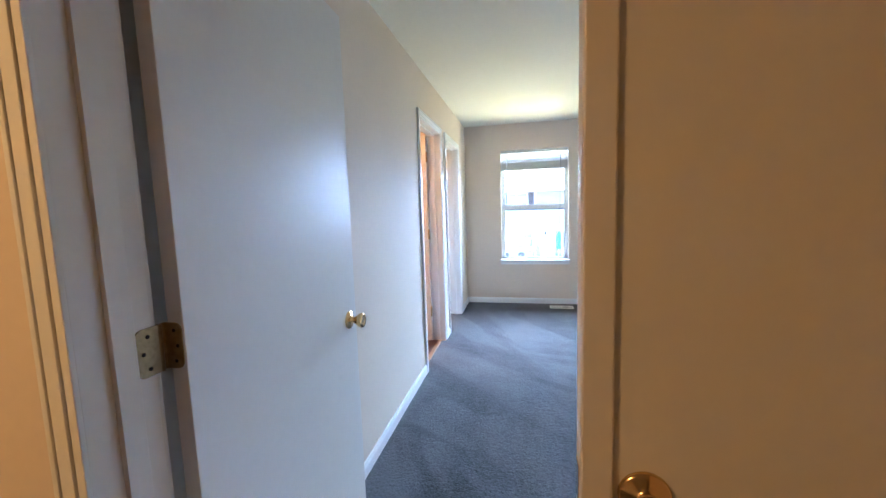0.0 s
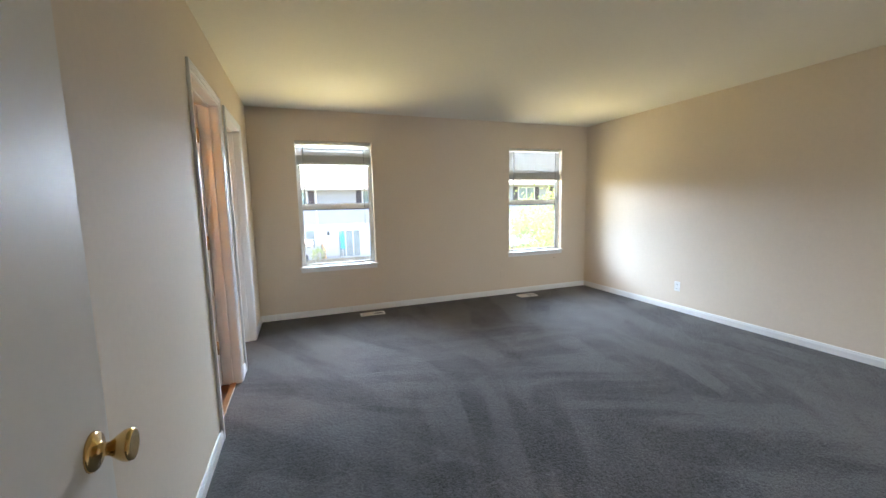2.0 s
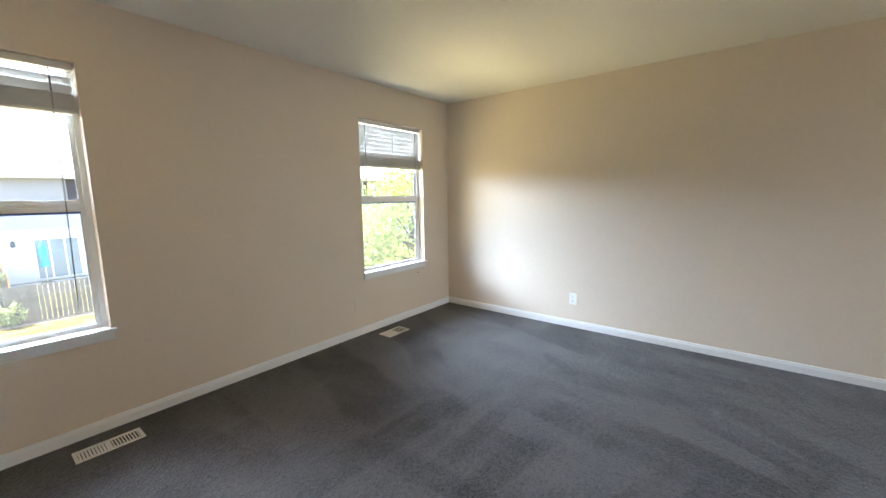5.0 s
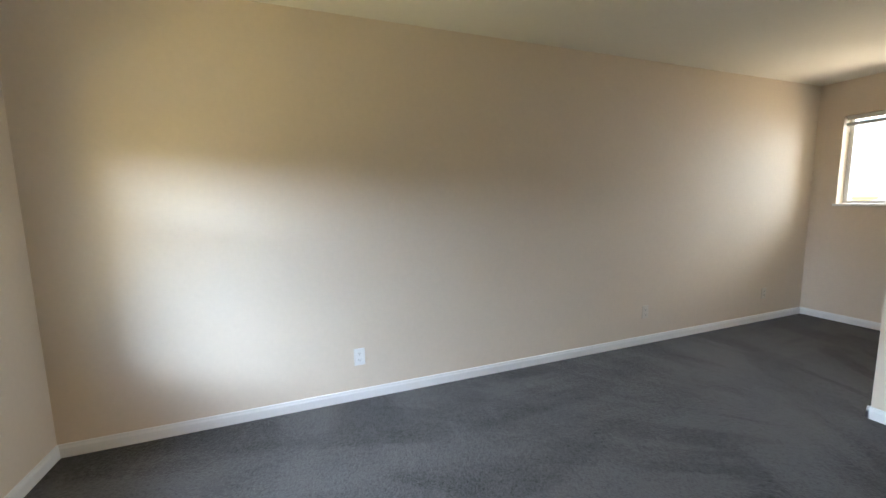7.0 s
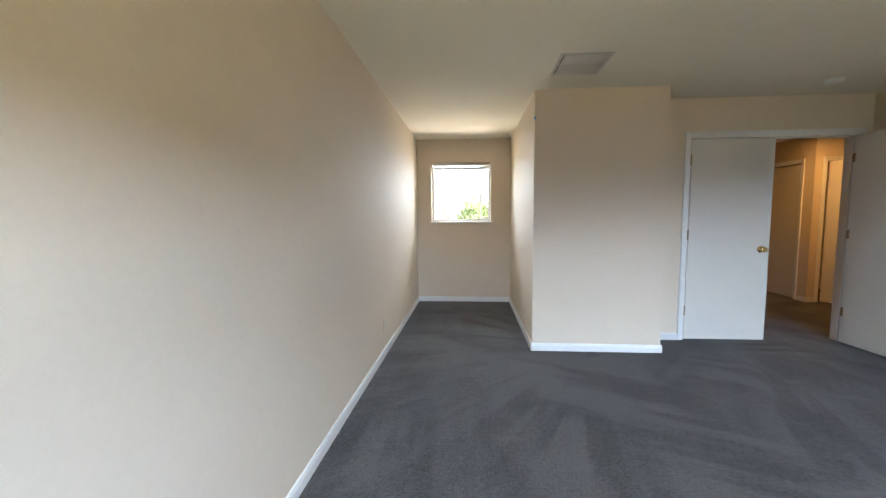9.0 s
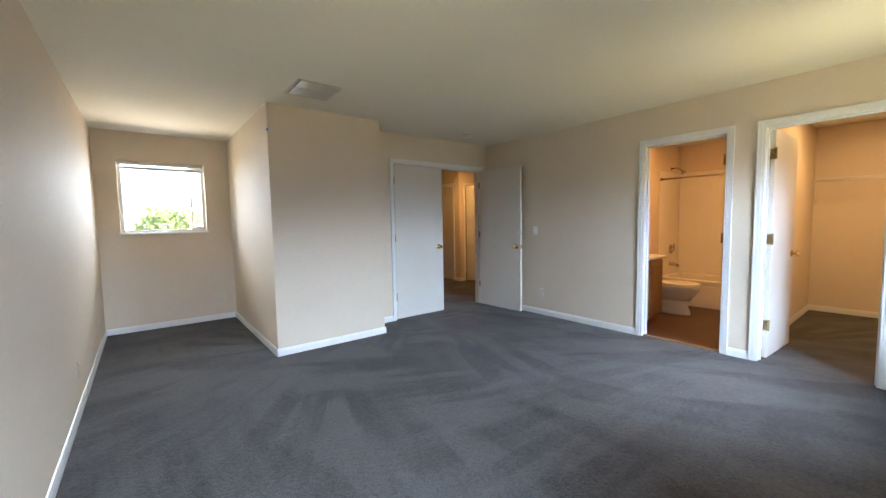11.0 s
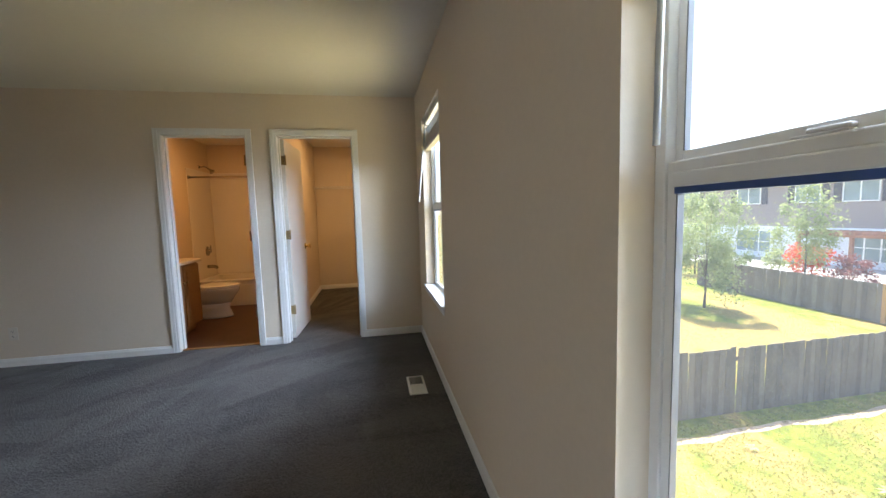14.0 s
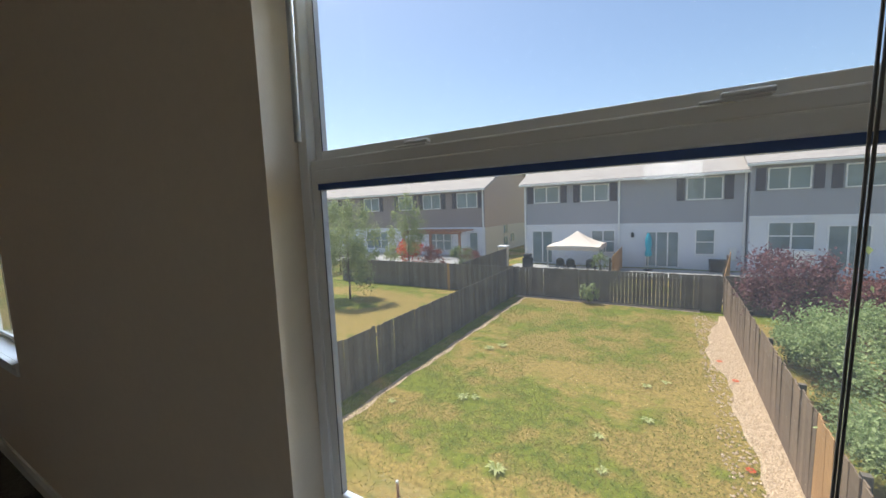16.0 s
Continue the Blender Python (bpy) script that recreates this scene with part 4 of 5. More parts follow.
head = thing("shower_fixture", "chrome shower head on a bent arm", "shower", (-2.37, 1.77, 2.06))
part("arm", add_tube(bmesh.new(), ((-2.37, 1.752, 2.06), (-2.37, 1.83, 2.065), (-2.37, 1.90, 2.02)), 0.009, 10), "chrome", head)
part("nozzle", add_lathe(bmesh.new(), ((0.012, 0), (0.016, 0.02), (0.038, 0.05), (0.040, 0.062), (0.03, 0.064)), Matrix.Translation((-2.37, 1.895, 2.025)) @ Matrix.Rotation(radians(-140), 4, "X"), 18), "chrome", head)
part("flange", add_lathe(bmesh.new(), ((0.026, 0), (0.022, 0.008), (0.01, 0.011)), Matrix.Translation((-2.37, 1.752, 2.06)) @ Matrix.Rotation(radians(-90), 4, "X"), 16), "chrome", head)
valve = thing("shower_valve", "round chrome shower valve with lever handle", "shower valve", (-2.385, 1.766, 0.79))
part("escutcheon", add_lathe(bmesh.new(), ((0.075, 0), (0.072, 0.008), (0.03, 0.014), (0.026, 0.04), (0.02, 0.055)), Matrix.Translation((-2.385, 1.766, 0.79)) @ Matrix.Rotation(radians(-90), 4, "X"), 22), "chrome", valve)
part("lever", boxes((-2.397, -2.373, 1.805, 1.822, 0.79, 0.88), bevel=0.005), "chrome", valve)
spout = thing("tub_spout", "chrome tub spout under the valve", "faucet", (-2.35, 1.766, 0.55))
part("spout_body", add_tube(bmesh.new(), ((-2.35, 1.766, 0.555), (-2.35, 1.84, 0.555), (-2.35, 1.885, 0.545), (-2.35, 1.90, 0.52)), [0.026, 0.025, 0.024, 0.018], 14), "chrome", spout)

# ---- garden ----
# laid out in units of 0.835 m from the bedroom window, and brought to metres at the end of the file
GARDEN_UNIT, INDOORS = 0.835, set(scene.objects)
G = -3.2
rng = random.Random(7)
gr = bmesh.new()
bmesh.ops.create_grid(gr, x_segments=2, y_segments=2, size=900, matrix=Matrix.Translation((0, 0, G)))
structure("ground", gr, "lawn", "patchy green and straw-coloured lawn reaching into the distance", "ground")


def bed_edge(y):
    """The uneven line where the lawn gives way to gravel."""
    return 5.34 + 0.06 * math.sin(0.8 * y + 0.4) + 0.05 * math.sin(2.1 * y + 1.0) + 0.03 * math.sin(5.3 * y) - 0.38 * math.exp(-((y - 17.4) / 1.7) ** 2) + 0.35 * max(0, min(1, (y - 19) / 2))


bed = bmesh.new()
rows = [[bed.verts.new(v) for v in ((bed_edge(y), y, G + 0.002), (bed_edge(y) + 0.04, y, G + 0.016), (5.88, y, G + 0.018), (5.88, y, G - 0.02))] for y in (5.2 + 0.2 * i for i in range(83))]
for lo, hi in zip(rows, rows[1:]):
    for k in range(3):
        bed.faces.new((lo[k], lo[k + 1], hi[k + 1], hi[k]))
# beside the lawn fence the pale strip also paints the shadow's sunlit edge
edging = bmesh.new()
for far in (False, True):
    last = None
    for i in range(83):
        u = 0.2 * i
        w = 0.72 + 0.05 * math.sin(1.7 * u) + 0.04 * math.sin(4.9 * u + 2)
        p = ((-2.62 + 0.74 * w, 5.4 + u, G + 0.003), (-2.62 + w, 5.4 + u, G + 0.005)) if not far else ((-2.4 + u * 0.46, 22.28, G + 0.012), (-2.4 + u * 0.46, 22.28 - w * 0.5, G + 0.003))
        row = [edging.verts.new(v) for v in p]
        if last:
            edging.faces.new((last[0], last[1], row[1], row[0]) if not far else (last[1], row[1], row[0], last[0]))
        last = row
bmesh.ops.recalc_face_normals(edging, faces=edging.faces)
structure("gravel_edging", edging, "gravel", "narrow gravel edging, along the side fence also the sunlit line past its shadow", "gravel")
structure("gravel_bed", bed, "gravel", "strip of tan gravel beside the fence", "gravel")
structure("side_patio", boxes((-40, -8.2, 29.5, 36.0, G, G + 0.04)), "concrete", "concrete patio behind the brown row houses", "pavement")
structure("patio_slab", boxes((-6, 20, 28.6, 32.3, G, G + 0.04)), "concrete", "pale concrete patio behind the far houses", "pavement")


def stuff(name, verts, faces, mat, label, category):
    me = bpy.data.meshes.new(name)
    me.from_pydata(verts, [], faces)
    me.materials.append(M[mat])
    return tagged(new(name, me), label, category, kind="stuff")


def scatter_stones(n):
    verts, faces = [], []
    for _ in range(n):
        x, y, r = rng.uniform(4.85, 5.8), rng.uniform(6, 21.5), rng.uniform(0.015, 0.04)
        if x < bed_edge(y) + 0.05 and rng.random() < 0.9:
            continue
        k, a = len(verts), rng.uniform(0, 6.28)
        for i in range(4):
            verts.append((x + r * math.cos(a + i * 1.57) * rng.uniform(0.7, 1.2), y + r * math.sin(a + i * 1.57) * rng.uniform(0.7, 1.2), G + 0.012))
        verts.append((x + rng.uniform(-0.3, 0.3) * r, y, G + 0.02 + r * rng.uniform(0.3, 0.8)))
        faces += [(k + i, k + (i + 1) % 4, k + 4) for i in range(4)]
    return verts, faces


stuff("gravel_stones", *scatter_stones(14000), "stone", "loose tan gravel stones", "gravel")


def scatter_grass(n):
    verts, faces = [], []
    for _ in range(n):
        if rng.random() < 0.85:
            x, y = rng.uniform(-2.45, 5.5), 5.4 + 16.4 * rng.random() ** 1.5
        else:
            x, y = rng.uniform(-12, -2.75), rng.uniform(8, 21.7)
        if noise.noise((x * 0.45, y * 0.4, 3.0)) < -0.12 and rng.random() < 0.75:
            continue
        for _b in range(3):
            a, h, w = rng.uniform(0, 6.28), rng.uniform(0.012, 0.034), rng.uniform(0.005, 0.011)
            k = len(verts)
            lx, ly = rng.uniform(-0.04, 0.04), rng.uniform(-0.04, 0.04)
            verts += [(x - w * math.cos(a), y - w * math.sin(a), G), (x + w * math.cos(a), y + w * math.sin(a), G), (x + lx, y + ly, G + h)]
            faces.append((k, k + 1, k + 2))
    return verts, faces


stuff("lawn_grass", *scatter_grass(65000), "blade", "short dry grass blades on the lawn", "grass")


def weed(x, y, r):
    bm = bmesh.new()
    for i in range(14):
        a, l = i * 2.4 + rng.uniform(-0.3, 0.3), r * rng.uniform(0.6, 1.1)
        d, s = Vector((math.cos(a), math.sin(a), 0)), Vector((-math.sin(a), math.cos(a), 0))
        base = Vector((x, y, G + 0.01))
        p = [base, base + d * l * 0.5 + s * l * 0.14 + Vector((0, 0, l * 0.35)), base + d * l + Vector((0, 0, l * 0.22)), base + d * l * 0.5 - s * l * 0.14 + Vector((0, 0, l * 0.35))]
        bm.faces.new([bm.verts.new(v) for v in p])
    return tagged(part("weed", bm, "weed"), "pale broad-leaved weed growing in the lawn", "weed", group="weeds in the lawn")


for wx, wy, wr in ((1.55, 9.85, 0.24), (-0.1, 11.8, 0.2), (0.15, 11.9, 0.16), (3.1, 10.6, 0.15), (2.6, 8.3, 0.2), (3.6, 14.2, 0.16), (4.0, 14.6, 0.14), (-0.8, 14.9, 0.2), (-0.5, 15.3, 0.2), (2.9, 11.6, 0.15), (-1.5, 10.9, 0.15), (3.7, 12.6, 0.16), (3.3, 9.4, 0.12)):
    weed(wx, wy, wr)
stake = thing("garden_stake", "short weathered wooden stake in the lawn", "stake", (0.46, 8.55, G))
part("post", add_tube(bmesh.new(), ((0.46, 8.55, G), (0.45, 8.55, G + 0.30)), 0.022, 8), "patio_wood", stake)
part("cap", add_lathe(bmesh.new(), ((0.026, 0), (0.026, 0.02), (0.01, 0.028)), Matrix.Translation((0.45, 8.55, G + 0.29)), 10), "metal_white", stake)
for fx, fy in ((5.25, 16.6), (5.45, 15.4), (5.2, 11.7)):
    bm = bmesh.new()
    for i in range(7):
        a = i * 0.9
        c = Vector((fx + 0.05 * math.cos(a), fy + 0.05 * math.sin(a), G + 0.04))
        bm.faces.new([bm.verts.new(c + Vector(v) * 0.028) for v in ((1, 0, 0), (0, 1, 0.3), (-1, 0, 0.2), (0, -1, -0.1))])
    tagged(part("red_leaves", bm, "leaf_red"), "small clump of red leaves on the gravel", "leaves", group="red leaves on the gravel")


# ---- fences ----
bm = boxes((-0.0725, 0.0725, -0.009, 0.009, 0, 1.45), bevel=0.003)
board_mesh = {"fence": bpy.data.meshes.new("board")}
bm.to_mesh(board_mesh["fence"])
bm.free()
board_mesh["fence"].materials.append(M["fence"])
board_mesh["brown"] = board_mesh["fence"].copy()
board_mesh["brown"].materials[0] = M["fence_brown"]
new_board = board_mesh["fence"].copy()
new_board.materials[0] = M["fence_new"]


def fence(x0, y0, x1, y1, label, side=1, fresh=(), gappy=(), mat="fence"):
    f = thing("fence", label, "fence", (x0, y0, G), group="garden fences")
    d = Vector((x1 - x0, y1 - y0, 0))
    n, ang = int(d.length / 0.148), math.atan2(d.y, d.x)
    m = Matrix.Translation((x0, y0, G)) @ Matrix.Rotation(ang, 4, "Z")
    for z in (0.3, 1.15):
        part("rail", boxes((0, d.length, 0.012 * side, 0.05 * side, z, z + 0.085), mat=m), "fence", f)
    for i in range(int(d.length / 2.4) + 1):
        part("post", boxes((i * 2.4 - 0.045, i * 2.4 + 0.045, 0.052 * side, 0.142 * side, 0, 1.39), bevel=0.004, mat=m), "fence", f)
    for i in range(n):
        u = (i + 0.5) * 0.148
        p = Vector((x0, y0, G)) + d.normalized() * u
        narrow = 0.91 if any(a < u < b for a, b in gappy) else rng.uniform(0.985, 1.02)
        mesh = new_board if any(a < u < b for a, b in fresh) else board_mesh[mat]
        piece("board", mesh, f, p + Vector((0, 0, -0.004 + rng.uniform(-0.006, 0.006))), (rng.uniform(-0.012, 0.012), rng.uniform(-0.008, 0.008), ang), (narrow, 1, rng.uniform(0.992, 1.008)))
    return f


fence(-2.62, 5.1, -2.62, 22.3, "weathered grey board fence along the lawn", 1, gappy=((2, 2.5), (6.5, 7), (9, 9.2)))
fence(-2.62, 22.3, 5.90, 22.3, "weathered board fence across the end of the lawn", 1, gappy=((4.5, 6.9),))
fence(5.73, 5.1, 5.90, 22.3, "brown board fence beside the gravel strip", -1, fresh=((5.4, 6.0),), mat="brown")
fence(-14.5, 22.3, -2.65, 22.3, "weathered board fence at the end of the neighbouring lawn", 1, fresh=((8.0, 8.2),))
fence(-5.75, 22.45, -6.05, 30.2, "grey board fence running towards the far houses", 1)
fence(5.92, 22.4, 7.1, 31.0, "board fence between the far patios", 1, fresh=((0, 9),))
fence(1.35, 27.0, 1.35, 32.8, "board fence between two patios", 1, fresh=((0, 9),))
fence(5.96, 22.3, 16.0, 22.3, "board fence at the end of the next garden", 1)


# ---- trees and shrubs ----
def crown(name, centre, size, n, leaf_size, mat, parent, seed, clumps=26, hollow=0.35):
    r = random.Random(seed)
    verts, faces = [], []
    cl = []
    for _ in range(clumps):
        v = Vector((r.gauss(0, 1), r.gauss(0, 1), r.gauss(0, 1))).normalized() * (hollow + (1 - hollow) * r.random() ** 0.6)
        cl.append((Vector((centre[0] + v.x * size[0], centre[1] + v.y * size[1], centre[2] + v.z * size[2])), r.uniform(0.16, 0.34)))
    o = ORIGIN[parent.name]
    for _ in range(n):
        c, k = r.choice(cl)
        p = c + Vector((r.gauss(0, 1) * size[0], r.gauss(0, 1) * size[1], r.gauss(0, 1) * size[2])) * k * 0.62 - o
        q = Euler((r.uniform(-1.1, 1.1), r.uniform(-1.1, 1.1), r.uniform(0, 6.28))).to_matrix()
        s = leaf_size * r.uniform(0.6, 1.25)
        i = len(verts)
        for v in ((-0.5, 0, 0), (0.05, 0.32, 0.08), (0.6, 0, -0.05), (0.05, -0.32, 0.08)):
            verts.append(p + q @ (Vector(v) * s))
        faces.append((i, i + 1, i + 2, i + 3))
    me = bpy.data.meshes.new(name)
    me.from_pydata([tuple(v) for v in verts], [], faces)
    me.materials.append(M[mat])
    ob = new(name, me)
    ob.parent = parent
    ORIGIN[ob.name] = o
    return ob, cl


def tree(x, y, height, size, mat, label, seed, n=2600, leaf_size=0.14, trunk=0.09, name="tree", low=0.3, category="tree"):
    r = random.Random(seed)
    t = thing(name, label, category, (x, y, G))
    cz = G + height - size[2]
    top = Vector((x + r.uniform(-0.2, 0.2), y + r.uniform(-0.2, 0.2), G + height - 0.3 * size[2]))
    bm = bmesh.new()
    mid = Vector((x + r.uniform(-0.1, 0.1), y, G + height * low))
    add_tube(bm, ((x, y, G - 0.05), tuple(mid), tuple((mid + top) / 2 + Vector((0.06, -0.05, 0))), tuple(top)), [trunk, trunk * 0.78, trunk * 0.45, trunk * 0.12], 9)
    part("trunk", bm, "bark", t)
    ob, cl = crown("crown", (x, y, cz), size, n, leaf_size, mat, t, seed + 1)
    for c, k in cl[:9]:
        st = mid.lerp(top, r.uniform(0.05, 0.7))
        part("limb", add_tube(bmesh.new(), (tuple(st), tuple(st.lerp(c, 0.5) + Vector((0, 0, 0.08))), tuple(c)), [trunk * 0.36, trunk * 0.22, trunk * 0.07], 6), "bark", t)
    return t


tree(9.4, 9.9, 5.6, (2.5, 2.5, 2.0), "leaf_light", "leafy yellow-green maple tree beyond the side fence", 11, 10000, 0.14, 0.13)
tree(12.5, 15.5, 4.5, (2.6, 2.6, 1.8), "leaf_light", "round green tree in a garden further off", 12, 5200, 0.2, 0.13)
tree(15.5, 9.5, 7.2, (3.2, 3.2, 2.9), "leaf_light", "tall light green tree behind the maple", 31, 4200, 0.3, 0.16)
tree(-10.1, 18.4, 5.0, (1.55, 1.5, 2.2), "leaf_grey", "loose grey-green young tree on the neighbouring lawn", 13, 13000, 0.1, 0.06, low=0.15)
tree(-11.6, 25.8, 5.4, (1.35, 1.3, 2.1), "leaf_grey", "slender young tree behind the fence", 14, 4200, 0.13, 0.06, low=0.2)
tree(-17.5, 25.0, 4.6, (1.5, 1.5, 1.9), "leaf_grey", "loose young tree near the far houses", 15, 1900, 0.16, 0.06)
tree(6.85, 17.4, 3.45, (0.95, 1.35, 1.4), "leaf_plum", "dark purple-leaved plum shrub behind the fence", 16, 10500, 0.085, 0.05, "plum_shrub", 0.25, "shrub")
tree(9.3, 19.6, 2.4, (1.3, 1.3, 0.95), "leaf_rose", "reddish shrub beside the plum", 17, 3000, 0.12, 0.05, "red_shrub", 0.25, "shrub")
tree(8.6, 14.2, 2.3, (1.3, 1.5, 0.95), "leaf_rose", "rust-tinged shrub behind the fence", 18, 3000, 0.12, 0.05, "rust_shrub", 0.25, "shrub")
tree(6.95, 14.2, 2.3, (0.9, 1.5, 0.95), "leaf_sage", "dense grey-green shrub against the side fence", 19, 17000, 0.058, 0.04, "green_shrub", 0.2, "shrub")
tree(7.0, 11.6, 2.1, (1.0, 1.5, 0.9), "leaf_sage", "broad grey-green bush against the side fence", 20, 16000, 0.06, 0.04, "green_bush", 0.2, "shrub")
tree(9.5, 16.8, 1.9, (1.5, 1.5, 0.8), "leaf_light", "light green shrub in the next garden", 21, 3000, 0.13, 0.04, "light_shrub", 0.2, "shrub")
tree(1.05, 21.9, 0.95, (0.38, 0.3, 0.42), "leaf_grey", "small bush at the foot of the end fence", 22, 900, 0.09, 0.02, "small_bush", 0.2, "shrub")
tree(-12.6, 27.5, 2.3, (1.2, 1.0, 0.95), "leaf_red", "scarlet shrub behind the fence", 23, 1800, 0.14, 0.03, "scarlet_shrub", 0.2, "shrub")
tree(-10.6, 27.4, 1.9, (1.1, 0.9, 0.75), "leaf_rose", "mixed flowering shrub behind the fence", 24, 1500, 0.12, 0.03, "flower_shrub", 0.2, "shrub")
for sx, sy, sh, sw, sm, words in ((-8.6, 28.2, 1.7, 1.0, "leaf", "dark green shrub by the side path"), (-14.9, 28.4, 1.9, 1.1, "leaf_grey", "grey-green shrub beside the brown houses"), (-9.3, 31.0, 1.3, 0.7, "leaf_rose", "reddish patio shrub beside the brown houses"), (-16.6, 27.0, 1.6, 1.0, "leaf", "dark green shrub behind the fence")):
    tree(sx, sy, sh, (sw, 0.8, sh * 0.42), sm, words, int(40 - sx), 1600, 0.11, 0.03, "patio_shrub", 0.2, "shrub")
tree(0.75, 26.6, 1.8, (0.45, 0.45, 0.5), "leaf", "green potted shrub on the far patio", 25, 500, 0.1, 0.02, "patio_shrub", 0.2, "shrub")
tree(3.4, -15.0, 5.3, (2.1, 2.1, 2.3), "leaf_grey", "round green tree in front of the nook window", 26, 3600, 0.22, 0.12)
tree(0.5, -24.0, 5.2, (3.4, 3.0, 2.2), "leaf_grey", "broad far tree in the street", 27, 2600, 0.3, 0.14)


# ---- far houses ----
def far_window(parent, x0, x1, z0, z1, y, bars=1, shutters=False, rail=False, name="window"):
    fw = 0.07
    dims = [(x0, x0 + fw, y - 0.085, y + 0.02, z0, z1), (x1 - fw, x1, y - 0.085, y + 0.02, z0, z1), (x0 + fw, x1 - fw, y - 0.085, y + 0.02, z1 - fw, z1), (x0 + fw, x1 - fw, y - 0.095, y + 0.02, z0, z0 + fw)]
    for i in range(bars):
        xm = x0 + (x1 - x0) * (i + 1) / (bars + 1)
        dims.append((xm - 0.04, xm + 0.04, y - 0.08, y + 0.02, z0 + fw, z1 - fw))
    w = part(name, boxes(*dims), "vinyl", parent, "white framed " + ("sliding patio door" if name == "patio_door" else "window"))
    if rail:
        zm = (z0 + z1) / 2
        part("rail", boxes((x0 + fw, x1 - fw, y - 0.075, y + 0.02, zm - 0.03, zm + 0.03)), "vinyl", w)
    part("pane", boxes((x0 + fw, x1 - fw, y - 0.055, y - 0.045, z0 + fw, z1 - fw)), "pane", w, "dark glass")
    if shutters:
        for a, b in ((x0 - 0.52, x0 - 0.08), (x1 + 0.08, x1 + 0.52)):
            s = part("shutter", boxes((a, b, y - 0.07, y - 0.001, z0 - 0.02, z1 + 0.02), bevel=0.005), "shutter", parent, "dark louvred shutter")
    return w


def clapboards(x0, x1, z0, z1, y, step=0.19):
    bm = bmesh.new()
    n = max(1, round((z1 - z0) / step))
    h = (z1 - z0) / n
    for i in range(n):
        z = z0 + i * h
        v = [bm.verts.new(c) for c in ((x0, y - 0.03, z), (x1, y - 0.03, z), (x1, y - 0.004, z + h), (x0, y - 0.004, z + h), (x0, y, z), (x1, y, z))]
        bm.faces.new((v[0], v[1], v[2], v[3]))
        bm.faces.new((v[4], v[5], v[1], v[0]))
    return bm


def row_house(x0, x1, y, eave, mid, upper, lower, end, label, ridge=2.2, depth=9.5, gable=True, gable_low=None):
    h = thing("row_house", label, "house", ((x0 + x1) / 2, y, G))
    part("wall", boxes((x0, x1, y, y + depth, G, eave)), end, h, "end wall siding")
    part("upper_siding", clapboards(x0, x1, mid, eave, y - 0.002), upper, h, "upper storey lap siding")
    part("lower_siding", clapboards(x0, x1, G, mid, y - 0.002), lower, h, "pale lower storey lap siding")
    part("band_board", boxes((x0, x1, y - 0.05, y - 0.001, mid - 0.08, mid + 0.06)), lower, h)
    if gable_low:
        part("end_siding", boxes((x1 + 0.001, x1 + 0.03, y, y + depth, G, mid)), gable_low, h, "cream end wall siding")
    ym = y + depth / 2
    bm = bmesh.new()
    o = 0.45
    pr = ((y - o, eave - 0.1), (ym, eave + ridge), (y + depth + o, eave - 0.1), (y + depth + o, eave + 0.08), (ym, eave + ridge + 0.2), (y - o, eave + 0.08))
    ends = [[bm.verts.new((x, py, pz)) for py, pz in pr] for x in (x0 - 0.25, x1 + 0.25)]
    for i in range(6):
        bm.faces.new((ends[0][i], ends[0][(i + 1) % 6], ends[1][(i + 1) % 6], ends[1][i]))
    for e in ends:
        bm.faces.new((e[0], e[1], e[4], e[5]))
        bm.faces.new((e[1], e[2], e[3], e[4]))
    bmesh.ops.recalc_face_normals(bm, faces=bm.faces)
    roof = part("roof", bm, "roof", h, "pale shingle roof")
    for gx in (x0, x1 - 0.05):
        g = bmesh.new()
        a = [[g.verts.new((gx + dx, py, pz)) for py, pz in ((y, eave), (y + depth, eave), (ym, eave + ridge))] for dx in (0, 0.05)]
        g.faces.new(a[0])
        g.faces.new(a[1])
        for i in range(3):
            g.faces.new((a[0][i], a[0][(i + 1) % 3], a[1][(i + 1) % 3], a[1][i]))
        bmesh.ops.recalc_face_normals(g, faces=g.faces)
        part("gable", g, end, h)
    part("gutter", boxes((x0 - 0.25, x1 + 0.25, y - o - 0.1, y - o, eave - 0.12, eave + 0.02), bevel=0.02), "trim", h, "white eave gutter")
    k = int((x1 - x0) / 3.3)
    for i in range(k):
        vx = x0 + 1.6 + i * 3.3
        part("roof_vent", boxes((vx - 0.15, vx + 0.15, y + 2.4, y + 2.75, eave + 1.16, eave + 1.45), bevel=0.03), "roof", roof, "small roof vent")
    return h


def downspout(h, x, y, z1):
    part("downspout", boxes((x - 0.06, x + 0.06, y - 0.12, y - 0.035, G, z1), bevel=0.01), "trim", h, "white downspout")


def bx(x):
    """Along the front of the middle house."""
    return x + 0.1 + (x + 5.7) * 0.02


hb = row_house(bx(-5.7), bx(7.65), 33.0, 2.78, -0.28, "siding_grey", "siding_white", "siding_grey", "grey and white two-storey row house behind the end fence")
for a, b, c, d, sides in ((-4.92, -3.07, 1.38, 2.58, True), (-1.60, 0.22, 1.36, 2.56, True), (4.65, 6.5, 1.2, 2.6, True)):
    far_window(hb, bx(a), bx(b), c, d, 33.0, 1, sides)
far_window(hb, bx(-5.1), bx(-3.55), -3.15, -0.68, 33.0, 1, name="patio_door")
far_window(hb, bx(2.45), bx(4.35), -3.12, -0.75, 33.0, 2, name="patio_door")
far_window(hb, bx(-0.9), bx(0.65), -2.25, -0.65, 33.0, 1, False, True)
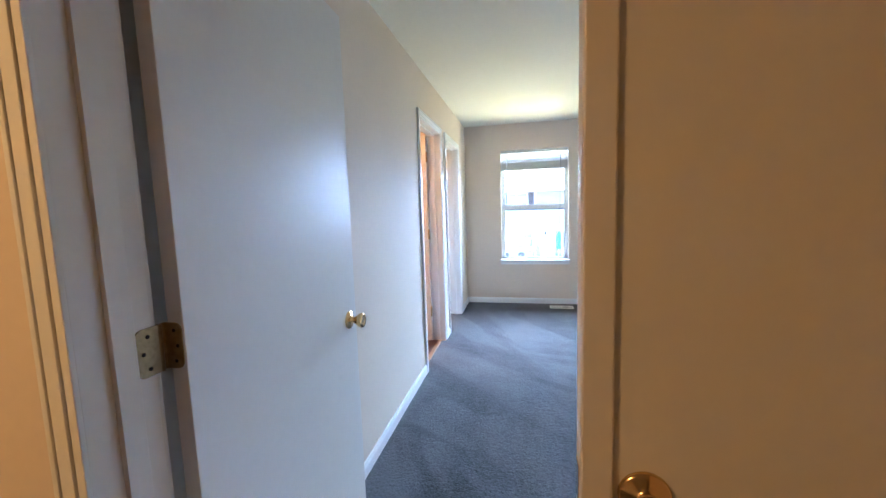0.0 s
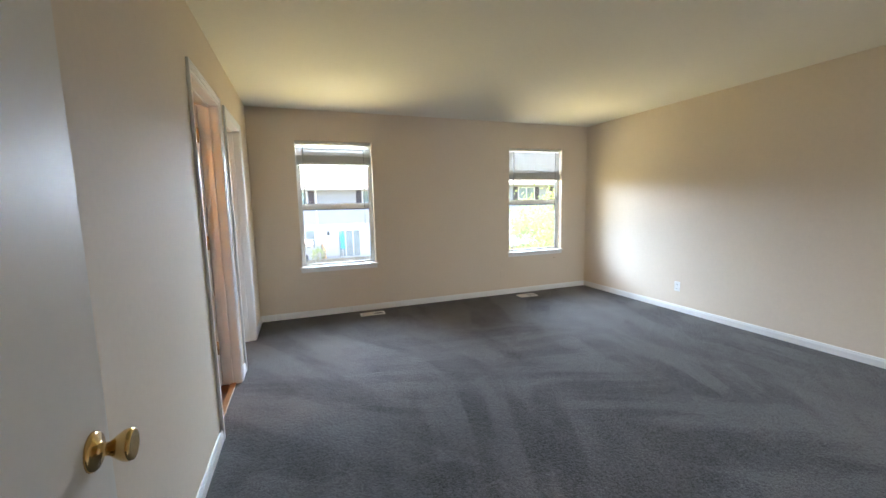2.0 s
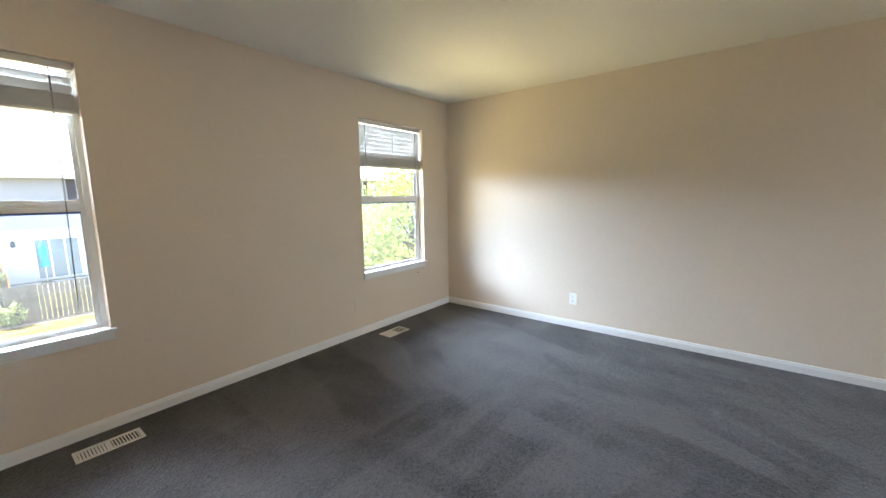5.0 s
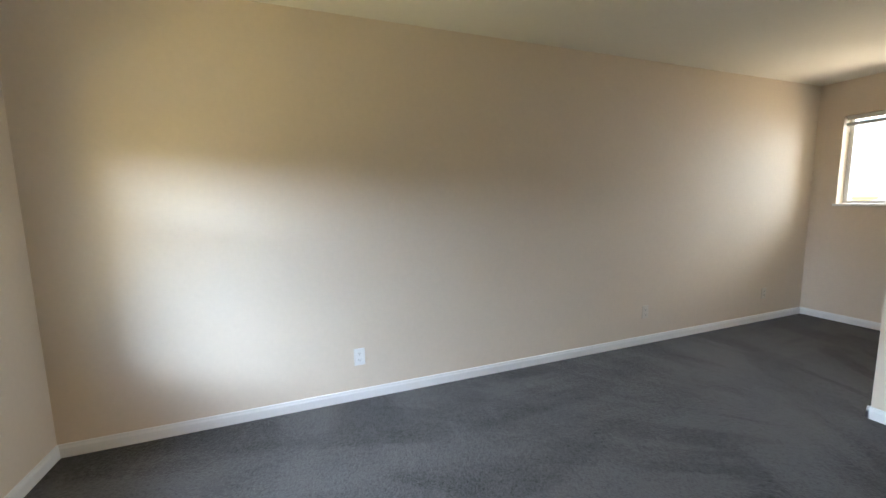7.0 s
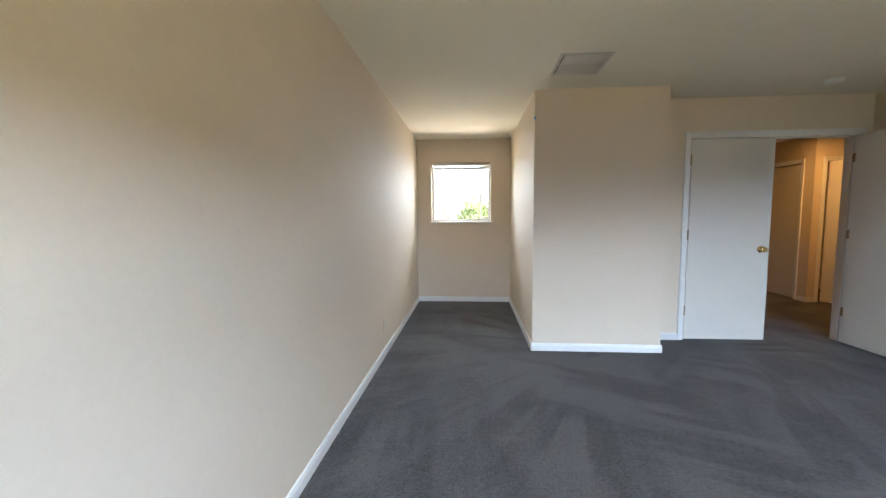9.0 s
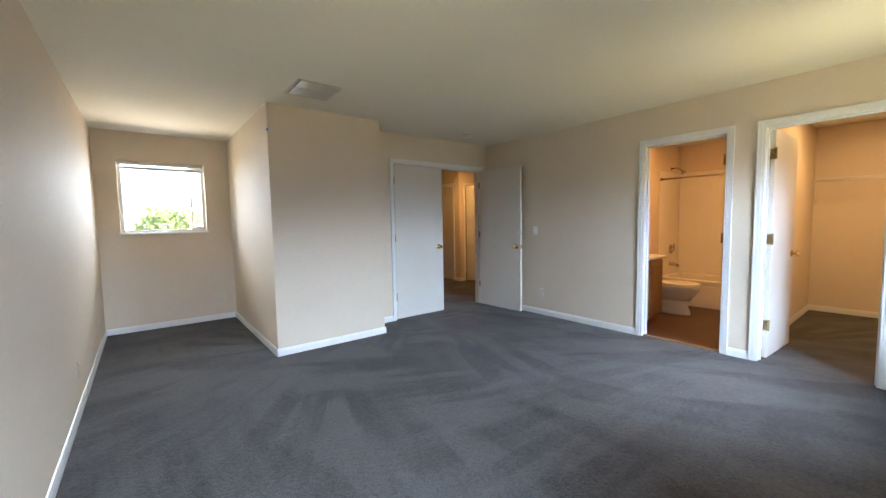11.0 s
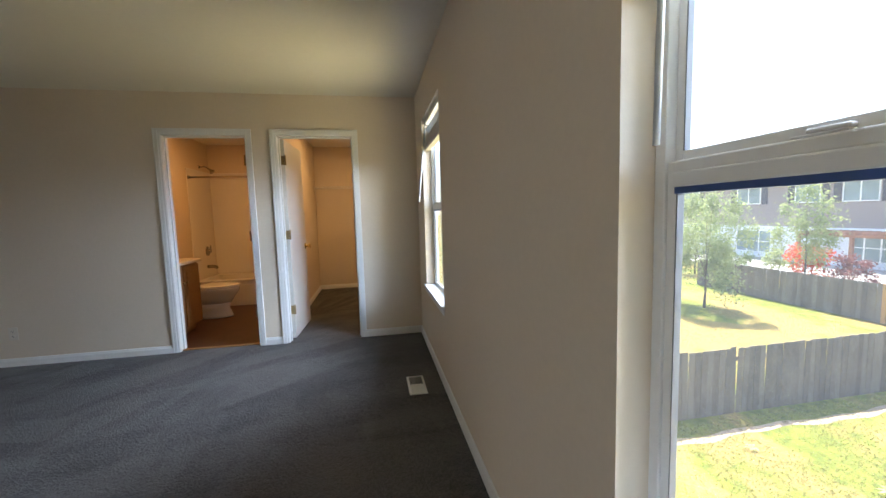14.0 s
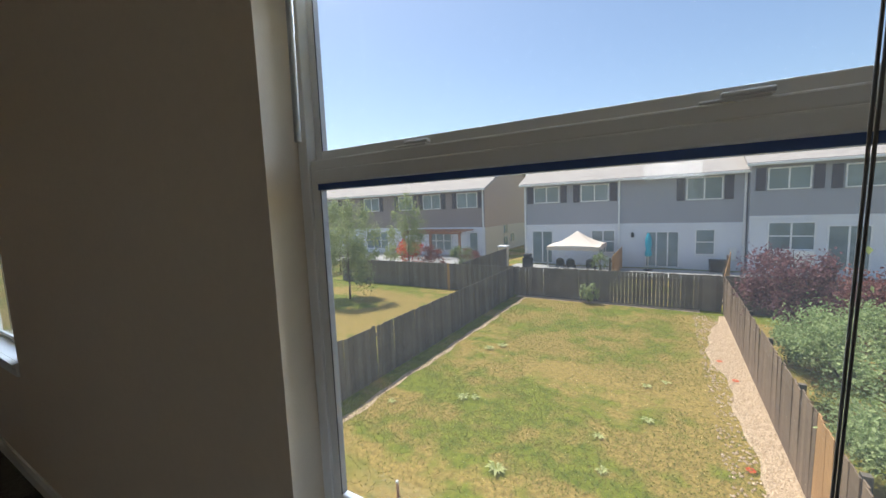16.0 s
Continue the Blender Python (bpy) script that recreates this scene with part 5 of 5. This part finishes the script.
far_window(hb, bx(5.17), bx(6.2), -2.25, -0.62, 33.0, 0, False, True)
for dx in (0.87, 7.55, -5.6):
    downspout(hb, bx(dx), 33.0, 2.7)
hc = row_house(8.06, 36.0, 32.4, 3.1, 0.1, "siding_grey", "siding_white", "siding_grey", "pale grey row house unit with a higher roof")
for a, b, c, d in ((8.8, 10.65, 1.6, 2.84), (11.95, 13.85, 1.56, 2.8), (16.2, 18.0, 1.56, 2.8), (20.3, 22.2, 1.56, 2.8), (24.6, 26.4, 1.56, 2.8), (29.0, 30.8, 1.56, 2.8)):
    far_window(hc, a, b, c, d, 32.4, 1, True)
far_window(hc, 8.9, 10.95, -1.8, -0.2, 32.4, 1, False, True)
far_window(hc, 11.4, 13.1, -2.9, -0.4, 32.4, 1, name="patio_door")
for a, b in ((15.2, 16.8), (19.8, 21.6), (24.2, 26.0), (29.2, 31.0)):
    far_window(hc, a, b, -1.8, -0.2, 32.4, 1, False, True)
part("meter_box", boxes((7.25, 7.6, 32.86, 32.965, -2.55, -1.75), bevel=0.02), "metal_white", hb, "pale utility meter box")
part("wall_lamp", add_lathe(bmesh.new(), ((0.05, 0), (0.11, 0.05), (0.09, 0.3), (0.03, 0.36)), Matrix.Translation((1.95, 32.85, -1.15)), 12), "black", hb, "small dark wall lantern")
ha = row_house(-41.6, -10.3, 36.0, 2.9, -0.6, "siding_brown", "siding_white", "siding_tan", "brown and grey row houses with a tan end wall", gable_low="siding_cream", depth=15.0, ridge=3.2)
for a, b in ((-24.6, -22.5), (-19.9, -18.2), (-16.9, -14.9), (-13.1, -11.0), (-30.6, -28.6), (-35.6, -33.6)):
    far_window(ha, a, b, 1.25, 2.65, 36.0, 1, True)
for a, b in ((-24.5, -21.5), (-16.4, -13.8), (-31.1, -28.6)):
    far_window(ha, a, b, -2.75, -0.9, 36.0, 2, False, True)
far_window(ha, -11.9, -11.0, -3.15, -1.0, 36.0, 0, name="patio_door")
for yy, zz in ((40.5, -1.4), (40.5, -2.6), (42.4, -2.4)):
    part("end_window", boxes((-10.27, -10.2, yy, yy + 0.9, zz, zz + 0.8)), "pane", ha, "small end wall window")
downspout(ha, -10.45, 36.0, 2.85)
hs = row_house(-16.0, 14.0, -34.0, -0.8, -2.0, "siding_grey", "siding_white", "siding_grey", "low pale building across the street", depth=7)

# ---- far patio things ----
per = thing("patio_cover", "brown timber patio cover on posts against the house", "pergola", (-14.6, 34.6, G))
for i in range(16):
    part("rafter", boxes((-17.7 + i * 0.41, -17.63 + i * 0.41, 33.2, 36.0, -0.82, -0.68)), "patio_wood", per)
part("beam", boxes((-17.8, -11.4, 33.35, 33.5, -0.98, -0.82)), "patio_wood", per)
for x in (-17.6, -14.6, -11.6):
    part("post", boxes((x - 0.09, x + 0.09, 33.33, 33.51, G, -0.98), bevel=0.01), "patio_wood", per)
CX, CY = -1.0, 29.6
gaz = thing("canopy_tent", "pale square pop-up canopy on thin legs", "canopy", (CX, CY, G))
bm = bmesh.new()
rings = []
for k in range(7):
    u = k / 6
    half, z = 1.52 * (1 - u) + 0.03, -1.36 + 0.86 * u ** 1.5
    ring = []
    for i in range(24):
        side, v = divmod(i, 6)
        q = Vector((-half + 2 * half * v / 6, -half, 0))
        q.rotate(Euler((0, 0, side * math.pi / 2)))
        sag = 0.07 * (1 - u) * math.sin(math.pi * v / 6)
        ring.append(bm.verts.new((CX + q.x, CY + q.y, z + sag)))
    rings.append(ring)
for lo, hi in zip(rings, rings[1:]):
    for i in range(24):
        bm.faces.new((lo[i], lo[(i + 1) % 24], hi[(i + 1) % 24], hi[i])).smooth = True
bm.faces.new(rings[-1])
part("canopy", bm, "canopy", gaz)
bm = bmesh.new()
for side in range(4):
    turn = Matrix.Translation((CX, CY, 0)) @ Matrix.Rotation(side * math.pi / 2, 4, "Z")
    for i in range(6):
        x0, x1 = -1.55 + i * 0.517, -1.55 + (i + 1) * 0.517
        bm.faces.new([bm.verts.new(turn @ Vector(p)) for p in ((x0, -1.56, -1.35), (x0, -1.57, -1.54), ((x0 + x1) / 2, -1.575, -1.60), (x1, -1.57, -1.54), (x1, -1.56, -1.35))])
part("valance", bm, "canopy", gaz, "scalloped canopy valance")
for sx in (-1, 1):
    for sy in (-1, 1):
        part("leg", boxes((CX + sx * 1.5 - 0.025, CX + sx * 1.5 + 0.025, CY + sy * 1.5 - 0.025, CY + sy * 1.5 + 0.025, G + 0.04, -1.36)), "metal_white", gaz)


def patio_chair(x, y):
    c = thing("patio_chair", "dark curved-back patio chair under the canopy", "chair", (x, y, G + 0.04), group="chairs under the canopy")
    z = G + 0.04
    part("seat", boxes((x - 0.25, x + 0.25, y - 0.25, y + 0.25, z + 0.42, z + 0.47), bevel=0.02), "black", c)
    part("backrest", add_tube(bmesh.new(), [(x - 0.25, y - 0.25, z + 0.45), (x - 0.22, y - 0.29, z + 0.85), (x, y - 0.32, z + 0.98), (x + 0.22, y - 0.29, z + 0.85), (x + 0.25, y - 0.25, z + 0.45)], 0.035, 8), "black", c)
    part("back_mesh", boxes((x - 0.2, x + 0.2, y - 0.31, y - 0.29, z + 0.5, z + 0.9), bevel=0.005), "black", c)
    for sx in (-0.22, 0.22):
        for sy in (-0.22, 0.22):
            part("leg", boxes((x + sx - 0.02, x + sx + 0.02, y + sy - 0.02, y + sy + 0.02, z, z + 0.42)), "black", c)


for cx in (-1.95, -1.3, -0.1):
    patio_chair(cx, 29.3)
umb = thing("patio_umbrella", "closed turquoise patio umbrella on a pole", "umbrella", (2.95, 31.6, G))
part("pole", add_tube(bmesh.new(), ((2.95, 31.6, G + 0.04), (2.95, 31.6, -0.72)), 0.025, 8), "metal_white", umb)
part("folded_canopy", add_lathe(bmesh.new(), ((0.16, -2.25), (0.22, -2.1), (0.13, -1.8), (0.2, -1.55), (0.17, -1.1), (0.06, -0.8), (0.02, -0.74)), Matrix.Translation((2.95, 31.6, 0)), 14), "umbrella", umb)
part("base", add_lathe(bmesh.new(), ((0.28, 0), (0.26, 0.06), (0.06, 0.1)), Matrix.Translation((2.95, 31.6, G + 0.04)), 16), "black", umb)
bbq = thing("barbecue_grill", "black covered barbecue on the far patio", "grill", (-4.6, 30.6, G))
part("cart", boxes((-4.95, -4.3, 30.4, 30.9, G + 0.04, G + 0.75), bevel=0.03), "black", bbq)
part("lid", boxes((-4.9, -4.35, 30.42, 30.88, G + 0.755, G + 1.05), bevel=0.09), "black", bbq)
bin_ = thing("storage_box", "black plastic storage box by the far wall", "box", (6.6, 32.2, G))
part("body", boxes((6.2, 7.0, 31.9, 32.4, G + 0.04, G + 0.7), bevel=0.02), "black", bin_)
part("lid", boxes((6.17, 7.03, 31.87, 32.43, G + 0.702, G + 0.78), bevel=0.02), "black", bin_)
shed = thing("gate_pier", "pale stucco pier beside the side path", "pier", (-6.6, 31.0, G))
part("shaft", boxes((-6.9, -6.3, 30.7, 31.3, G, -1.75), bevel=0.02), "siding_cream", shed)
part("cap", boxes((-6.97, -6.23, 30.63, 31.37, -1.749, -1.66), bevel=0.02), "siding_white", shed)
ac = thing("air_conditioner", "white box air conditioner under a far window", "air conditioner", (10.4, 32.0, G))
part("case", boxes((10.0, 10.8, 31.7, 32.35, G + 0.04, -1.75), bevel=0.03), "metal_white", ac)
part("fan_grille", add_lathe(bmesh.new(), ((0.28, 0), (0.27, 0.015), (0.05, 0.02)), Matrix.Translation((10.4, 31.7, -2.3)) @ Matrix.Rotation(radians(90), 4, "X"), 18), "grille", ac)

# the garden's units become metres
pivot = Matrix.Translation((3.95, 4.30, 1.24))
to_metres = pivot @ Matrix.Scale(GARDEN_UNIT, 4) @ pivot.inverted()
for ob in list(scene.objects):
    if ob not in INDOORS and ob.parent is None:
        ob.matrix_basis = to_metres @ ob.matrix_basis
